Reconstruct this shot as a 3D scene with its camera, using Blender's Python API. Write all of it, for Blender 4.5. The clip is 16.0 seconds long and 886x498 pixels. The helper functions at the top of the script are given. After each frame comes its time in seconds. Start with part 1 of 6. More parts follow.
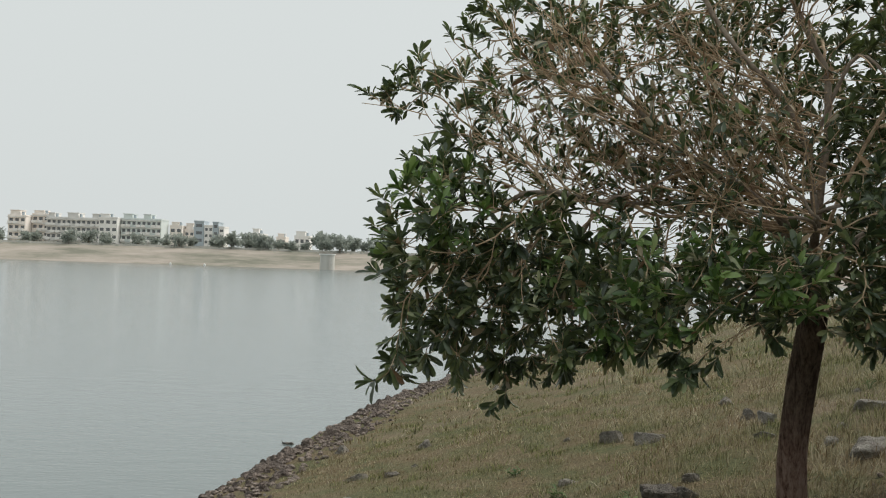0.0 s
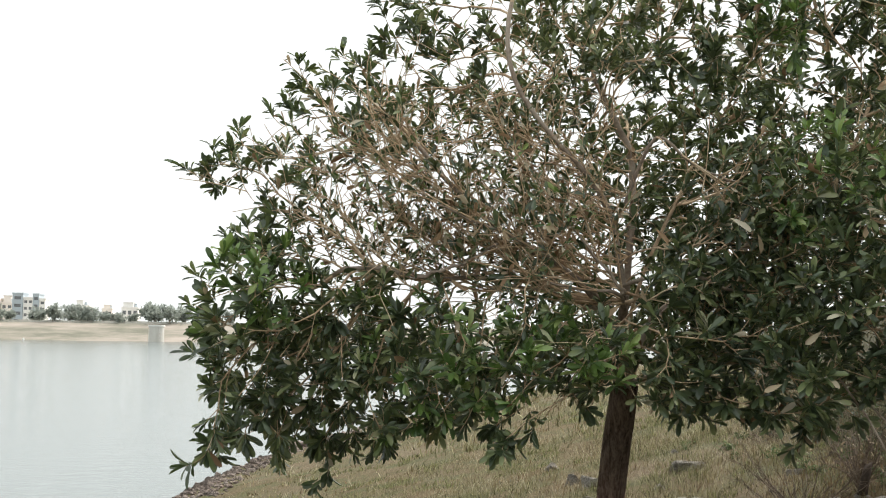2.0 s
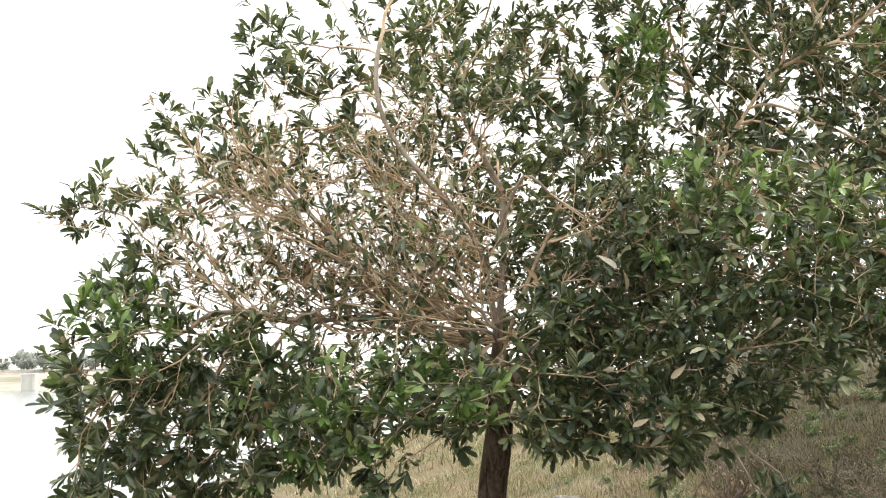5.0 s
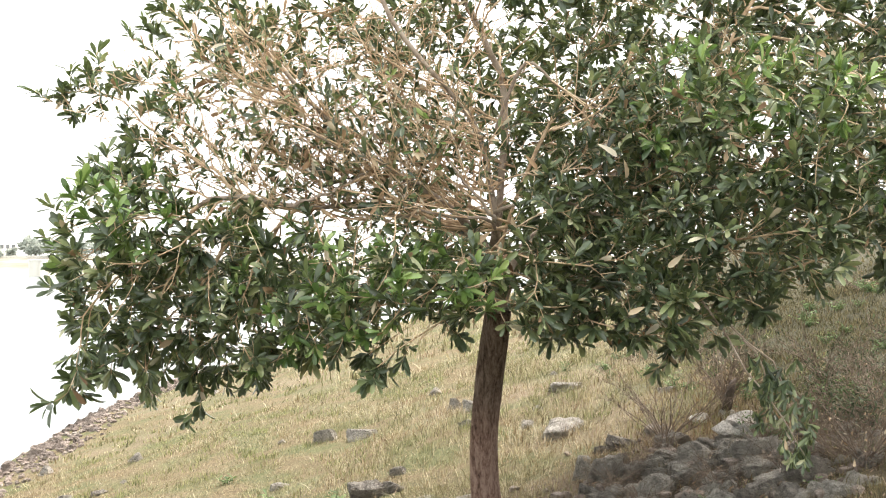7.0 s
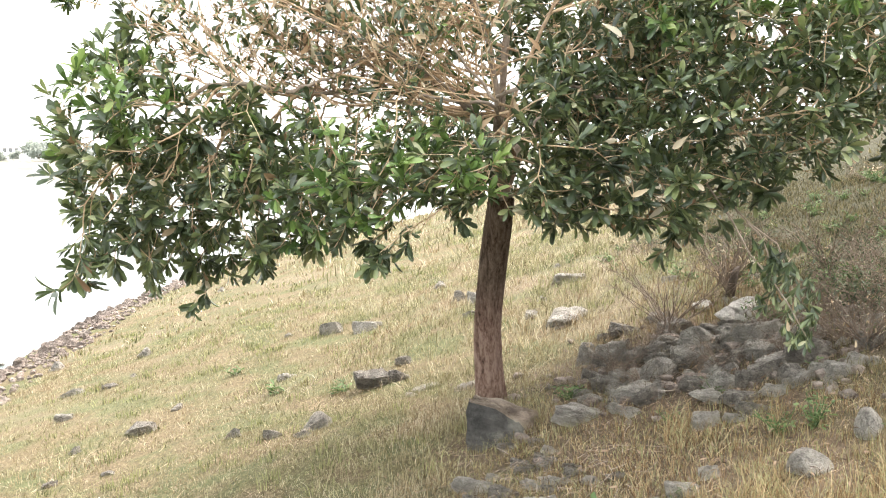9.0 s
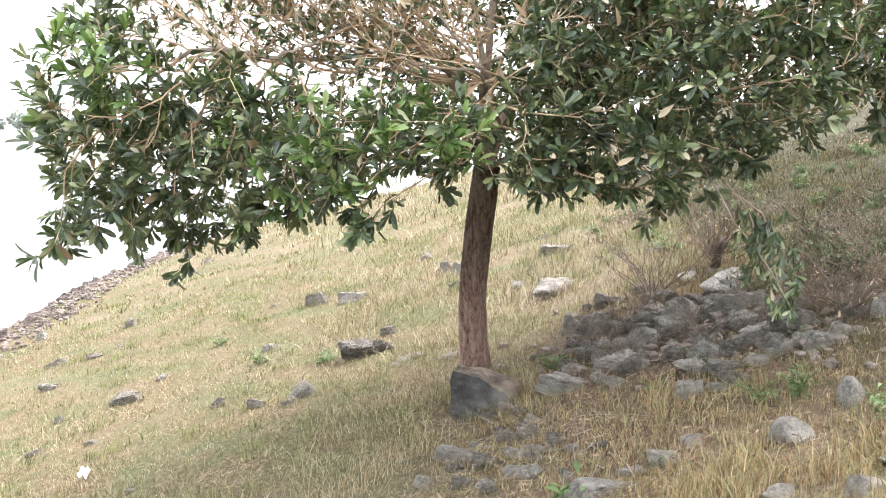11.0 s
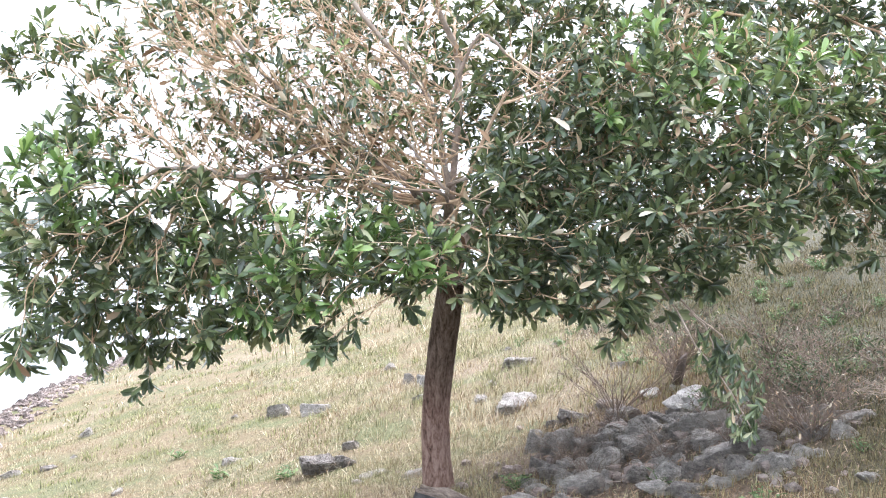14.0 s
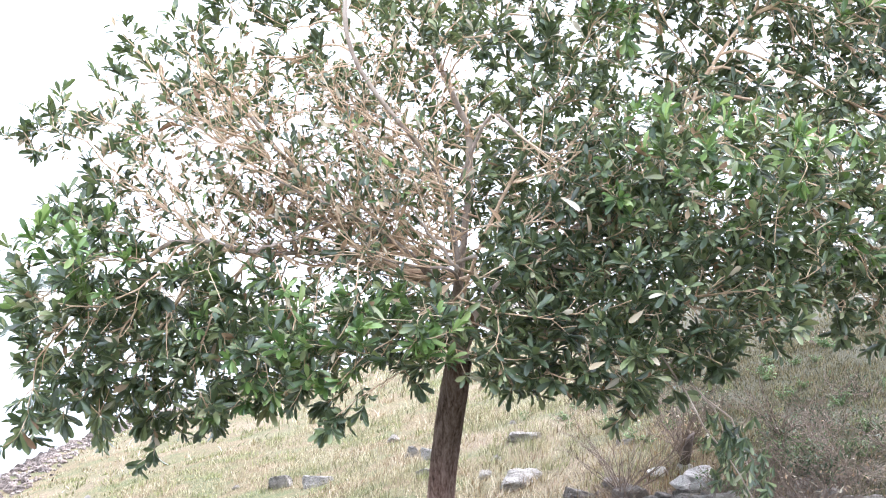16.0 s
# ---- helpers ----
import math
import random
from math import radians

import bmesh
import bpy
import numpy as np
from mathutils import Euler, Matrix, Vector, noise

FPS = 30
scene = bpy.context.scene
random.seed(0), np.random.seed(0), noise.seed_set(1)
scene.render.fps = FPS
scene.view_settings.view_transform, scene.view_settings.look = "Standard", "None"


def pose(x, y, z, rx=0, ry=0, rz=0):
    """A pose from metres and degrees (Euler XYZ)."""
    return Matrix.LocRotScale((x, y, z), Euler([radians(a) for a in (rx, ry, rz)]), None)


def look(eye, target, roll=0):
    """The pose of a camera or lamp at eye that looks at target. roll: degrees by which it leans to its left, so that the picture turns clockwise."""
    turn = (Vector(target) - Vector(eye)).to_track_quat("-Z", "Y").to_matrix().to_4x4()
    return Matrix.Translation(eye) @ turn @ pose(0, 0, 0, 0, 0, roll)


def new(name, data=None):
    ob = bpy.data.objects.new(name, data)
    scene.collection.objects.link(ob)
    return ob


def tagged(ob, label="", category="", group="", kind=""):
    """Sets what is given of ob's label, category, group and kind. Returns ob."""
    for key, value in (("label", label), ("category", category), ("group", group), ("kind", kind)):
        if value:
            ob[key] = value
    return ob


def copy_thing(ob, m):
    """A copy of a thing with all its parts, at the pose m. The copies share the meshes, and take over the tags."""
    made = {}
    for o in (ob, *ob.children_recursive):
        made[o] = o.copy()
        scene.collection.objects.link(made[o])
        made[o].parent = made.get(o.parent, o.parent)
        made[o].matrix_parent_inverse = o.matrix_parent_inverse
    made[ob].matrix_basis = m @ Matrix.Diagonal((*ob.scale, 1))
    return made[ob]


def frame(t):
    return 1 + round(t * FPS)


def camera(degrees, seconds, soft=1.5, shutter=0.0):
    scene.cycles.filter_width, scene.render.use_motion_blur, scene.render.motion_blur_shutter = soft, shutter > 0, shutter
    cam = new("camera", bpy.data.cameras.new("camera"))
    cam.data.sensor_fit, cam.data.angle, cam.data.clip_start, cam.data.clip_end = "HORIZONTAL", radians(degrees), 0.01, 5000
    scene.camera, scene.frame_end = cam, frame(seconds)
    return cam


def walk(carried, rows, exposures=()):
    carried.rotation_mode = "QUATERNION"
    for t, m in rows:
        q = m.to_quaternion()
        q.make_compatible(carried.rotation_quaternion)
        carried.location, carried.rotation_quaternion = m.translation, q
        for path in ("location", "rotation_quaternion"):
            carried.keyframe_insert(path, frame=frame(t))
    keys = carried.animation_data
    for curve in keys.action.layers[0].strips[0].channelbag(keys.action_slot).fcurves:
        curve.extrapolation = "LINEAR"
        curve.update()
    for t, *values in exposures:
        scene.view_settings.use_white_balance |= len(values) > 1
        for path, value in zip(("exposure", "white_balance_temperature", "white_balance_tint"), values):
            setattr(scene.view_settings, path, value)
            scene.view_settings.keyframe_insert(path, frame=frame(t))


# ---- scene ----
cam = camera(45.8, 16.0, soft=1.1)
EXPOSURES = [(0, 0.03, 6450, 11), (0.5, 0.25, 6480, 12), (1, 0.43, 6500, 12), (2, 0.75, 6550, 13), (3, 1.05, 6600, 14), (4, 1.28, 6650, 15), (6.5, 1.92, 6750, 16), (8, 2.2, 6700, 16), (9, 2.33, 6600, 16), (12, 2.36, 6050, 21), (14, 2.46, 5750, 22), (16, 2.5, 5600, 22)]
PATH = [
    (0, (0.097, 0.171, 2.62), (0.095, 2.171, 2.649), 1.9),
    (0.5, (0.117, 0.163, 2.629), (0.206, 2.16, 2.679), 1.6),
    (1, (0.133, 0.155, 2.642), (0.289, 2.147, 2.717), 1.3),
    (1.5, (0.153, 0.155, 2.652), (0.397, 2.135, 2.783), 1.4),
    (2, (0.167, 0.143, 2.66), (0.473, 2.113, 2.825), 0.8),
    (2.5, (0.189, 0.143, 2.659), (0.569, 2.097, 2.852), -0.1),
    (3, (0.201, 0.142, 2.671), (0.641, 2.081, 2.893), -0.8),
    (3.5, (0.196, 0.137, 2.677), (0.668, 2.066, 2.914), -1.5),
    (4, (0.208, 0.165, 2.67), (0.714, 2.082, 2.935), -1.2),
    (6.5, (0.265, 0.169, 2.686), (0.787, 2.097, 2.781), -0.2),
    (7, (0.268, 0.175, 2.665), (0.779, 2.109, 2.693), -0.3),
    (7.5, (0.274, 0.183, 2.644), (0.778, 2.118, 2.617), -0.6),
    (8, (0.278, 0.182, 2.633), (0.77, 2.119, 2.566), -1.0),
    (8.5, (0.278, 0.19, 2.616), (0.773, 2.125, 2.502), -0.8),
    (9, (0.282, 0.197, 2.6), (0.781, 2.127, 2.438), -0.8),
    (11.5, (0.304, 0.218, 2.577), (0.84, 2.133, 2.364), -0.4),
    (12, (0.304, 0.221, 2.58), (0.863, 2.13, 2.374), -0.3),
    (12.5, (0.308, 0.215, 2.588), (0.878, 2.124, 2.405), -0.1),
    (13, (0.312, 0.211, 2.61), (0.893, 2.12, 2.473), -0.1),
    (13.5, (0.306, 0.203, 2.629), (0.903, 2.111, 2.552), 0.1),
    (14, (0.302, 0.192, 2.647), (0.889, 2.104, 2.631), 0.1),
    (14.5, (0.29, 0.19, 2.664), (0.875, 2.103, 2.68), 0.4),
    (15, (0.281, 0.192, 2.674), (0.871, 2.102, 2.736), 0.8),
    (15.5, (0.276, 0.18, 2.681), (0.859, 2.09, 2.774), 0.8),
    (16, (0.267, 0.18, 2.694), (0.846, 2.091, 2.805), 1.0),
]
walk(cam, [(t, look(eye, target, roll)) for t, eye, target, roll in PATH], EXPOSURES)

# world, sun, exposure
world = bpy.data.worlds.new("world")
scene.world = world
world.use_nodes = True
wn, wl = world.node_tree.nodes, world.node_tree.links
wn.clear()
SUN_ELEVATION, SUN_AZIMUTH = 48.0, 62.0  # azimuth clockwise from +y
sky = wn.new("ShaderNodeTexSky")
sky.sky_type = "NISHITA"
sky.sun_disc = False
sky.sun_elevation, sky.sun_rotation = radians(SUN_ELEVATION), radians(SUN_AZIMUTH)
sky.air_density, sky.dust_density, sky.ozone_density = 1.0, 8.0, 1.0
pale = wn.new("ShaderNodeHueSaturation")
pale.inputs["Saturation"].default_value = 0.22
veil = wn.new("ShaderNodeMix")
veil.data_type = "RGBA"
veil.inputs["Factor"].default_value = 0.88
veil.inputs["B"].default_value = (8.7, 9.25, 9.05, 1)
back = wn.new("ShaderNodeBackground")
back.inputs["Strength"].default_value = 0.083
wout = wn.new("ShaderNodeOutputWorld")
wl.new(sky.outputs[0], pale.inputs["Color"])
wl.new(pale.outputs[0], veil.inputs["A"])
wl.new(veil.outputs["Result"], back.inputs["Color"])
wl.new(back.outputs[0], wout.inputs["Surface"])

sun_data = bpy.data.lights.new("sun", "SUN")
sun_data.energy, sun_data.angle, sun_data.color = 2.4, radians(34), (1.0, 0.95, 0.86)
sun = new("sun", sun_data)
az, el = radians(SUN_AZIMUTH), radians(SUN_ELEVATION)
SUN_DIR = Vector((math.sin(az) * math.cos(el), math.cos(az) * math.cos(el), math.sin(el)))
sun.matrix_world = look(SUN_DIR * 60, (0, 0, 0))

rng = np.random.default_rng(7)


# ---- materials ----
class Mat:
    """A node material with short helpers."""

    def __init__(self, name, roughness=0.8, metallic=0.0, specular=0.5):
        self.mat = bpy.data.materials.new(name)
        self.mat.use_nodes = True
        self.tree = self.mat.node_tree
        self.bsdf = self.tree.nodes["Principled BSDF"]
        self.bsdf.inputs["Roughness"].default_value = roughness
        self.bsdf.inputs["Metallic"].default_value = metallic
        self.bsdf.inputs["Specular IOR Level"].default_value = specular
        self.place = self.tree.nodes.new("ShaderNodeTexCoord").outputs["Object"]

    def node(self, kind, **inputs):
        n = self.tree.nodes.new(kind)
        for key, value in inputs.items():
            n.inputs[key.replace("_", " ")].default_value = value
        return n

    def link(self, a, b):
        self.tree.links.new(a, b)

    def world_place(self):
        self.place = self.tree.nodes.new("ShaderNodeNewGeometry").outputs["Position"]
        return self

    def noise(self, scale, detail=4.0, rough=0.6, stretch=None, distortion=0.0):
        n = self.node("ShaderNodeTexNoise", Scale=scale, Detail=detail, Roughness=rough, Distortion=distortion)
        source = self.place
        if stretch:
            m = self.node("ShaderNodeMapping")
            m.inputs["Scale"].default_value = stretch
            self.link(source, m.inputs["Vector"])
            source = m.outputs[0]
        self.link(source, n.inputs["Vector"])
        return n.outputs["Fac"]

    def cells(self, scale, feature="F1"):
        n = self.node("ShaderNodeTexVoronoi", Scale=scale)
        n.feature = feature
        self.link(self.place, n.inputs["Vector"])
        return n.outputs["Distance"]

    def ramp(self, fac, stops, hard=False):
        n = self.node("ShaderNodeValToRGB")
        n.color_ramp.interpolation = "CONSTANT" if hard else "LINEAR"
        e = n.color_ramp.elements
        while len(e) < len(stops):
            e.new(0.5)
        for k, (at, c) in enumerate(stops):
            e[k].position = at
            e[k].color = (*c, 1) if len(c) == 3 else c
        self.link(fac, n.inputs["Fac"])
        return n.outputs["Color"]

    def step(self, fac, lo, hi):
        n = self.node("ShaderNodeMapRange")
        n.inputs["From Min"].default_value, n.inputs["From Max"].default_value = lo, hi
        self.link(fac, n.inputs["Value"])
        return n.outputs["Result"]

    def mix(self, fac, a, b, blend="MIX"):
        n = self.node("ShaderNodeMix")
        n.data_type, n.blend_type = "RGBA", blend
        for socket, value in (("Factor", fac), ("A", a), ("B", b)):
            if isinstance(value, (tuple, float, int)):
                n.inputs[socket].default_value = (*value, 1) if isinstance(value, tuple) else value
            else:
                self.link(value, n.inputs[socket])
        return n.outputs["Result"]

    def math(self, op, a, b=0.0):
        n = self.node("ShaderNodeMath")
        n.operation = op
        for k, value in enumerate((a, b)):
            if isinstance(value, (float, int)):
                n.inputs[k].default_value = value
            else:
                self.link(value, n.inputs[k])
        return n.outputs[0]

    def chance(self):
        """A random number for each loose piece of a mesh, and each object."""
        island = self.tree.nodes.new("ShaderNodeNewGeometry").outputs["Random Per Island"]
        each = self.tree.nodes.new("ShaderNodeObjectInfo").outputs["Random"]
        return self.math("FRACT", self.math("ADD", island, each))

    def color(self, source):
        if isinstance(source, tuple):
            self.bsdf.inputs["Base Color"].default_value = (*source, 1)
        else:
            self.link(source, self.bsdf.inputs["Base Color"])
        return self

    def rough(self, source):
        self.link(source, self.bsdf.inputs["Roughness"])
        return self

    def bump(self, height, strength=0.5, distance=0.02):
        n = self.node("ShaderNodeBump", Strength=strength, Distance=distance)
        self.link(height, n.inputs["Height"])
        self.link(n.outputs[0], self.bsdf.inputs["Normal"])
        return self

    def sheer(self, source, amount):
        """Lets some light through a leaf."""
        t = self.node("ShaderNodeBsdfTranslucent")
        self.link(source, t.inputs["Color"])
        m = self.node("ShaderNodeMixShader", Fac=amount)
        out = self.tree.nodes["Material Output"]
        self.link(self.bsdf.outputs[0], m.inputs[1])
        self.link(t.outputs[0], m.inputs[2])
        self.link(m.outputs[0], out.inputs["Surface"])
        return self


def ground_material():
    m = Mat("dry_grass_soil", 0.95, specular=0.15).world_place()
    broad, mid, fine = m.noise(0.35, 3), m.noise(2.2, 5), m.noise(38, 6, 0.75)
    straw = m.ramp(fine, [(0.3, (0.04, 0.03, 0.018)), (0.5, (0.13, 0.10, 0.057)), (0.7, (0.28, 0.23, 0.14))])
    green = m.ramp(fine, [(0.3, (0.03, 0.033, 0.016)), (0.52, (0.10, 0.105, 0.048)), (0.72, (0.21, 0.205, 0.105))])
    soil = m.ramp(fine, [(0.3, (0.11, 0.085, 0.06)), (0.7, (0.27, 0.215, 0.155))])
    c = m.mix(m.step(mid, 0.42, 0.62), straw, green)
    c = m.mix(m.math("MULTIPLY", m.step(broad, 0.5, 0.75), 0.7), c, soil)
    for spot, reach in (((2.95, 5.0, 1.6), 1.15), ((1.95, 4.4, 1.4), 0.75), ((2.2, 3.4, 1.5), 0.8)):
        gap = m.node("ShaderNodeVectorMath")
        gap.operation = "DISTANCE"
        m.link(m.place, gap.inputs[0])
        gap.inputs[1].default_value = spot
        near = m.step(m.math("ADD", gap.outputs["Value"], m.math("MULTIPLY", mid, 0.9)), reach + 0.7, reach + 0.15)
        c = m.mix(m.math("MULTIPLY", near, 0.65), c, m.ramp(fine, [(0.3, (0.035, 0.025, 0.018)), (0.55, (0.13, 0.092, 0.066)), (0.8, (0.34, 0.26, 0.19))]))
    # Ground round the heap painted near-black, standing in for shade between its stones.
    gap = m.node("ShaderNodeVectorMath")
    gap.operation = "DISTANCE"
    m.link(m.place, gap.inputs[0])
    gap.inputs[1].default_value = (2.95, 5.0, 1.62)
    gap_shade = m.step(m.math("ADD", gap.outputs["Value"], m.math("MULTIPLY", mid, 0.6)), 1.05, 0.75)
    c = m.mix(m.math("MULTIPLY", gap_shade, 0.7), c, m.ramp(fine, [(0.3, (0.02, 0.016, 0.012)), (0.6, (0.06, 0.047, 0.036))]))
    y = m.node("ShaderNodeSeparateXYZ")
    m.link(m.place, y.inputs[0])
    lean = m.math("ADD", y.outputs["X"], m.math("MULTIPLY", y.outputs["Y"], -0.35))
    ragged = m.math("ADD", m.math("MULTIPLY", mid, 1.3), m.math("MULTIPLY", broad, 1.4))
    brush = m.math("MULTIPLY", m.step(m.math("ADD", lean, ragged), 2.65, 3.6), m.step(y.outputs["Y"], 0.5, 3.2))
    floor_of_brush = m.ramp(fine, [(0.3, (0.018, 0.018, 0.011)), (0.55, (0.052, 0.05, 0.028)), (0.8, (0.12, 0.105, 0.066))])
    c = m.mix(m.math("MULTIPLY", brush, 0.9), c, floor_of_brush)
    patch = m.noise(0.11, 7, 0.7, (0.35, 1.0, 1.0))
    bank = m.ramp(patch, [(0.38, (0.19, 0.19, 0.15)), (0.5, (0.31, 0.285, 0.24)), (0.62, (0.41, 0.36, 0.315))])
    c = m.mix(m.step(y.outputs["Y"], 180, 240), c, bank)
    m.color(c).bump(fine, 0.6, 0.03)
    return m.mat


def grass_material():
    m = Mat("grass_blades", 0.7, specular=0.25)
    r = m.chance()
    m.world_place()
    patch, clump = m.noise(1.3, 5, 0.65), m.noise(9, 4, 0.75)
    dry = m.ramp(r, [(0.0, (0.09, 0.055, 0.032)), (0.2, (0.29, 0.21, 0.12)), (0.5, (0.49, 0.415, 0.265)), (0.8, (0.70, 0.63, 0.47)), (0.93, (0.78, 0.73, 0.59)), (1.0, (0.30, 0.15, 0.085))])
    fresh = m.ramp(r, [(0.0, (0.055, 0.07, 0.03)), (0.4, (0.22, 0.245, 0.115)), (0.75, (0.42, 0.42, 0.235)), (1.0, (0.64, 0.6, 0.42))])
    c = m.mix(m.step(patch, 0.38, 0.58), dry, fresh)
    rust = m.ramp(r, [(0.0, (0.07, 0.04, 0.025)), (0.2, (0.22, 0.12, 0.055)), (0.42, (0.47, 0.31, 0.16)), (0.66, (0.76, 0.61, 0.385)), (0.68, (0.12, 0.165, 0.05)), (1.0, (0.36, 0.4, 0.16))])
    across = m.node("ShaderNodeSeparateXYZ")
    m.link(m.place, across.inputs[0])
    down = m.math("ADD", m.math("MULTIPLY", across.outputs["Y"], -0.9), 3.96)
    side = m.step(m.math("ADD", m.math("ADD", across.outputs["X"], down), m.math("MULTIPLY", patch, 2.0)), 1.7, 3.0)
    c = m.mix(m.math("MULTIPLY", side, 0.68), c, rust)
    c = m.mix(m.math("MULTIPLY", m.step(clump, 0.62, 0.38), 0.75), c, m.mix(0.5, c, (0.16, 0.10, 0.055)))
    lean = m.math("ADD", across.outputs["X"], m.math("MULTIPLY", across.outputs["Y"], -0.35))
    olive = m.ramp(r, [(0.0, (0.024, 0.026, 0.013)), (0.35, (0.068, 0.07, 0.032)), (0.7, (0.14, 0.13, 0.062)), (0.9, (0.27, 0.225, 0.125)), (1.0, (0.16, 0.085, 0.05))])
    c = m.mix(m.math("MULTIPLY", m.step(m.math("ADD", lean, m.math("MULTIPLY", patch, 0.8)), 1.75, 2.5), 0.92), c, olive)
    c = m.mix(1.0, c, (0.9, 0.88, 0.86), "MULTIPLY")
    m.color(c).sheer(c, 0.25)
    return m.mat


def stone_material(name, dark, light, tint, lichen):
    m = Mat(name, 0.88, specular=0.25)
    big, fine, speck = m.noise(1.3, 5), m.noise(3.2, 9, 0.78), m.noise(16, 5, 0.75)
    layers = m.noise(2.6, 6, 0.7, (0.6, 0.7, 3.0), 0.8)
    r = m.chance()
    c = m.ramp(m.math("ADD", m.math("MULTIPLY", fine, 0.65), m.math("MULTIPLY", speck, 0.35)),
               [(0.36, tuple(v * 0.6 for v in dark)), (0.43, dark), (0.52, tuple((a + b) / 2 for a, b in zip(dark, light))), (0.62, light)])
    c = m.mix(m.math("MULTIPLY", m.step(big, 0.48, 0.66), 0.5), c, tint)
    c = m.mix(m.math("MULTIPLY", m.step(m.noise(2.4, 8, 0.75), 0.55, 0.66), 0.75), c, lichen)
    c = m.mix(m.math("MULTIPLY", m.step(layers, 0.44, 0.36), 0.35), c, tuple(v * 0.45 for v in dark))
    c = m.mix(m.math("MULTIPLY", r, 0.4), c, m.mix(0.4, c, (0.11, 0.09, 0.07)))
    height = m.math("ADD", m.math("ADD", fine, m.math("MULTIPLY", speck, 0.4)), m.math("MULTIPLY", layers, 0.6))
    m.color(c).bump(height, 1.0, 0.09)
    return m.mat


def bark_material():
    m = Mat("bark", 0.92, specular=0.15)
    ridge = m.noise(34, 7, 0.75, (1.0, 1.0, 0.22), 0.6)
    flake = m.noise(90, 5, 0.75, (1.0, 1.0, 0.45), 0.3)
    big = m.noise(6, 4, 0.6, (1.0, 1.0, 0.5))
    both = m.math("ADD", m.math("MULTIPLY", ridge, 0.6), m.math("MULTIPLY", flake, 0.4))
    c = m.ramp(both, [(0.38, (0.03, 0.02, 0.014)), (0.47, (0.13, 0.09, 0.066)), (0.6, (0.29, 0.215, 0.165))])
    red = m.ramp(both, [(0.38, (0.06, 0.036, 0.026)), (0.46, (0.24, 0.145, 0.11)), (0.58, (0.44, 0.31, 0.25))])
    up = m.node("ShaderNodeSeparateXYZ")
    m.link(m.place, up.inputs[0])
    c = m.mix(m.math("MULTIPLY", m.step(m.math("ADD", up.outputs["Z"], m.math("MULTIPLY", big, 0.4)), 2.2, 1.95), 0.85), c, red)
    m.color(c).bump(both, 1.0, 0.06)
    return m.mat


def limb_material(name, dark, light, speck):
    m = Mat(name, 0.85, specular=0.25)
    fine = m.noise(30, 5, 0.7)
    c = m.ramp(fine, [(0.3, dark), (0.7, light)])
    c = m.mix(m.math("MULTIPLY", m.step(m.noise(4, 3), 0.5, 0.65), 0.6), c, speck)
    m.color(c).bump(fine, 0.5, 0.01)
    return m.mat


def leaf_material():
    m = Mat("leaf_green", 0.4, specular=0.65)
    r = m.chance()
    m.world_place()
    spray = m.step(m.noise(3.2, 3, 0.6), 0.34, 0.66)
    tone = m.math("ADD", m.math("MULTIPLY", r, 0.62), m.math("MULTIPLY", spray, 0.38))
    c = m.ramp(tone, [(0.05, (0.014, 0.022, 0.012)), (0.3, (0.038, 0.06, 0.03)), (0.52, (0.076, 0.111, 0.056)),
                      (0.7, (0.16, 0.205, 0.082)), (0.84, (0.32, 0.35, 0.175)), (0.95, (0.52, 0.49, 0.35))])
    blotch = m.noise(24, 4)
    c = m.mix(m.math("MULTIPLY", m.step(blotch, 0.5, 0.7), 0.3), c, (0.15, 0.165, 0.105))
    m.color(c).sheer(m.mix(0.6, c, (0.22, 0.29, 0.07)), 0.16)
    m.rough(m.math("ADD", m.math("MULTIPLY", blotch, 0.25), 0.22))
    return m.mat


def young_leaf_material():
    m = Mat("leaf_young", 0.35, specular=0.7)
    c = m.ramp(m.chance(), [(0.0, (0.025, 0.055, 0.02)), (0.35, (0.08, 0.15, 0.04)), (0.7, (0.165, 0.265, 0.068)), (1.0, (0.34, 0.42, 0.16))])
    m.color(c).sheer(m.mix(0.6, c, (0.2, 0.33, 0.06)), 0.22)
    return m.mat


def dead_leaf_material():
    m = Mat("leaf_dead", 0.7, specular=0.3)
    r = m.chance()
    c = m.ramp(r, [(0.0, (0.2, 0.12, 0.07)), (0.35, (0.39, 0.265, 0.16)), (0.65, (0.5, 0.415, 0.285)), (1.0, (0.62, 0.57, 0.45))])
    m.color(c).sheer(c, 0.25)
    return m.mat


def water_material():
    m = Mat("lake_water", 0.13, specular=0.5).world_place()
    m.color((0.14, 0.17, 0.168))
    a, b = m.noise(2.4, 4, 0.6, (0.45, 1.0, 1.0)), m.noise(9, 3, 0.6, (0.5, 1.0, 1.0))
    m.bsdf.inputs["IOR"].default_value = 1.33
    m.bump(m.math("ADD", a, m.math("MULTIPLY", b, 0.5)), 0.2, 0.06)
    return m.mat


def paint_material(name, base, stain, roughness=0.85):
    m = Mat(name, roughness, specular=0.3)
    c = m.mix(m.math("MULTIPLY", m.step(m.noise(0.35, 5, 0.7, (1, 1, 0.3)), 0.45, 0.75), 0.6), base, stain)
    m.color(c).bump(m.noise(6, 4), 0.15, 0.02)
    return m.mat


def foliage_material(name, dark, light, sheer=0.2):
    m = Mat(name, 0.65, specular=0.3)
    c = m.ramp(m.chance(), [(0.0, dark), (1.0, light)])
    m.color(c).sheer(c, sheer)
    return m.mat


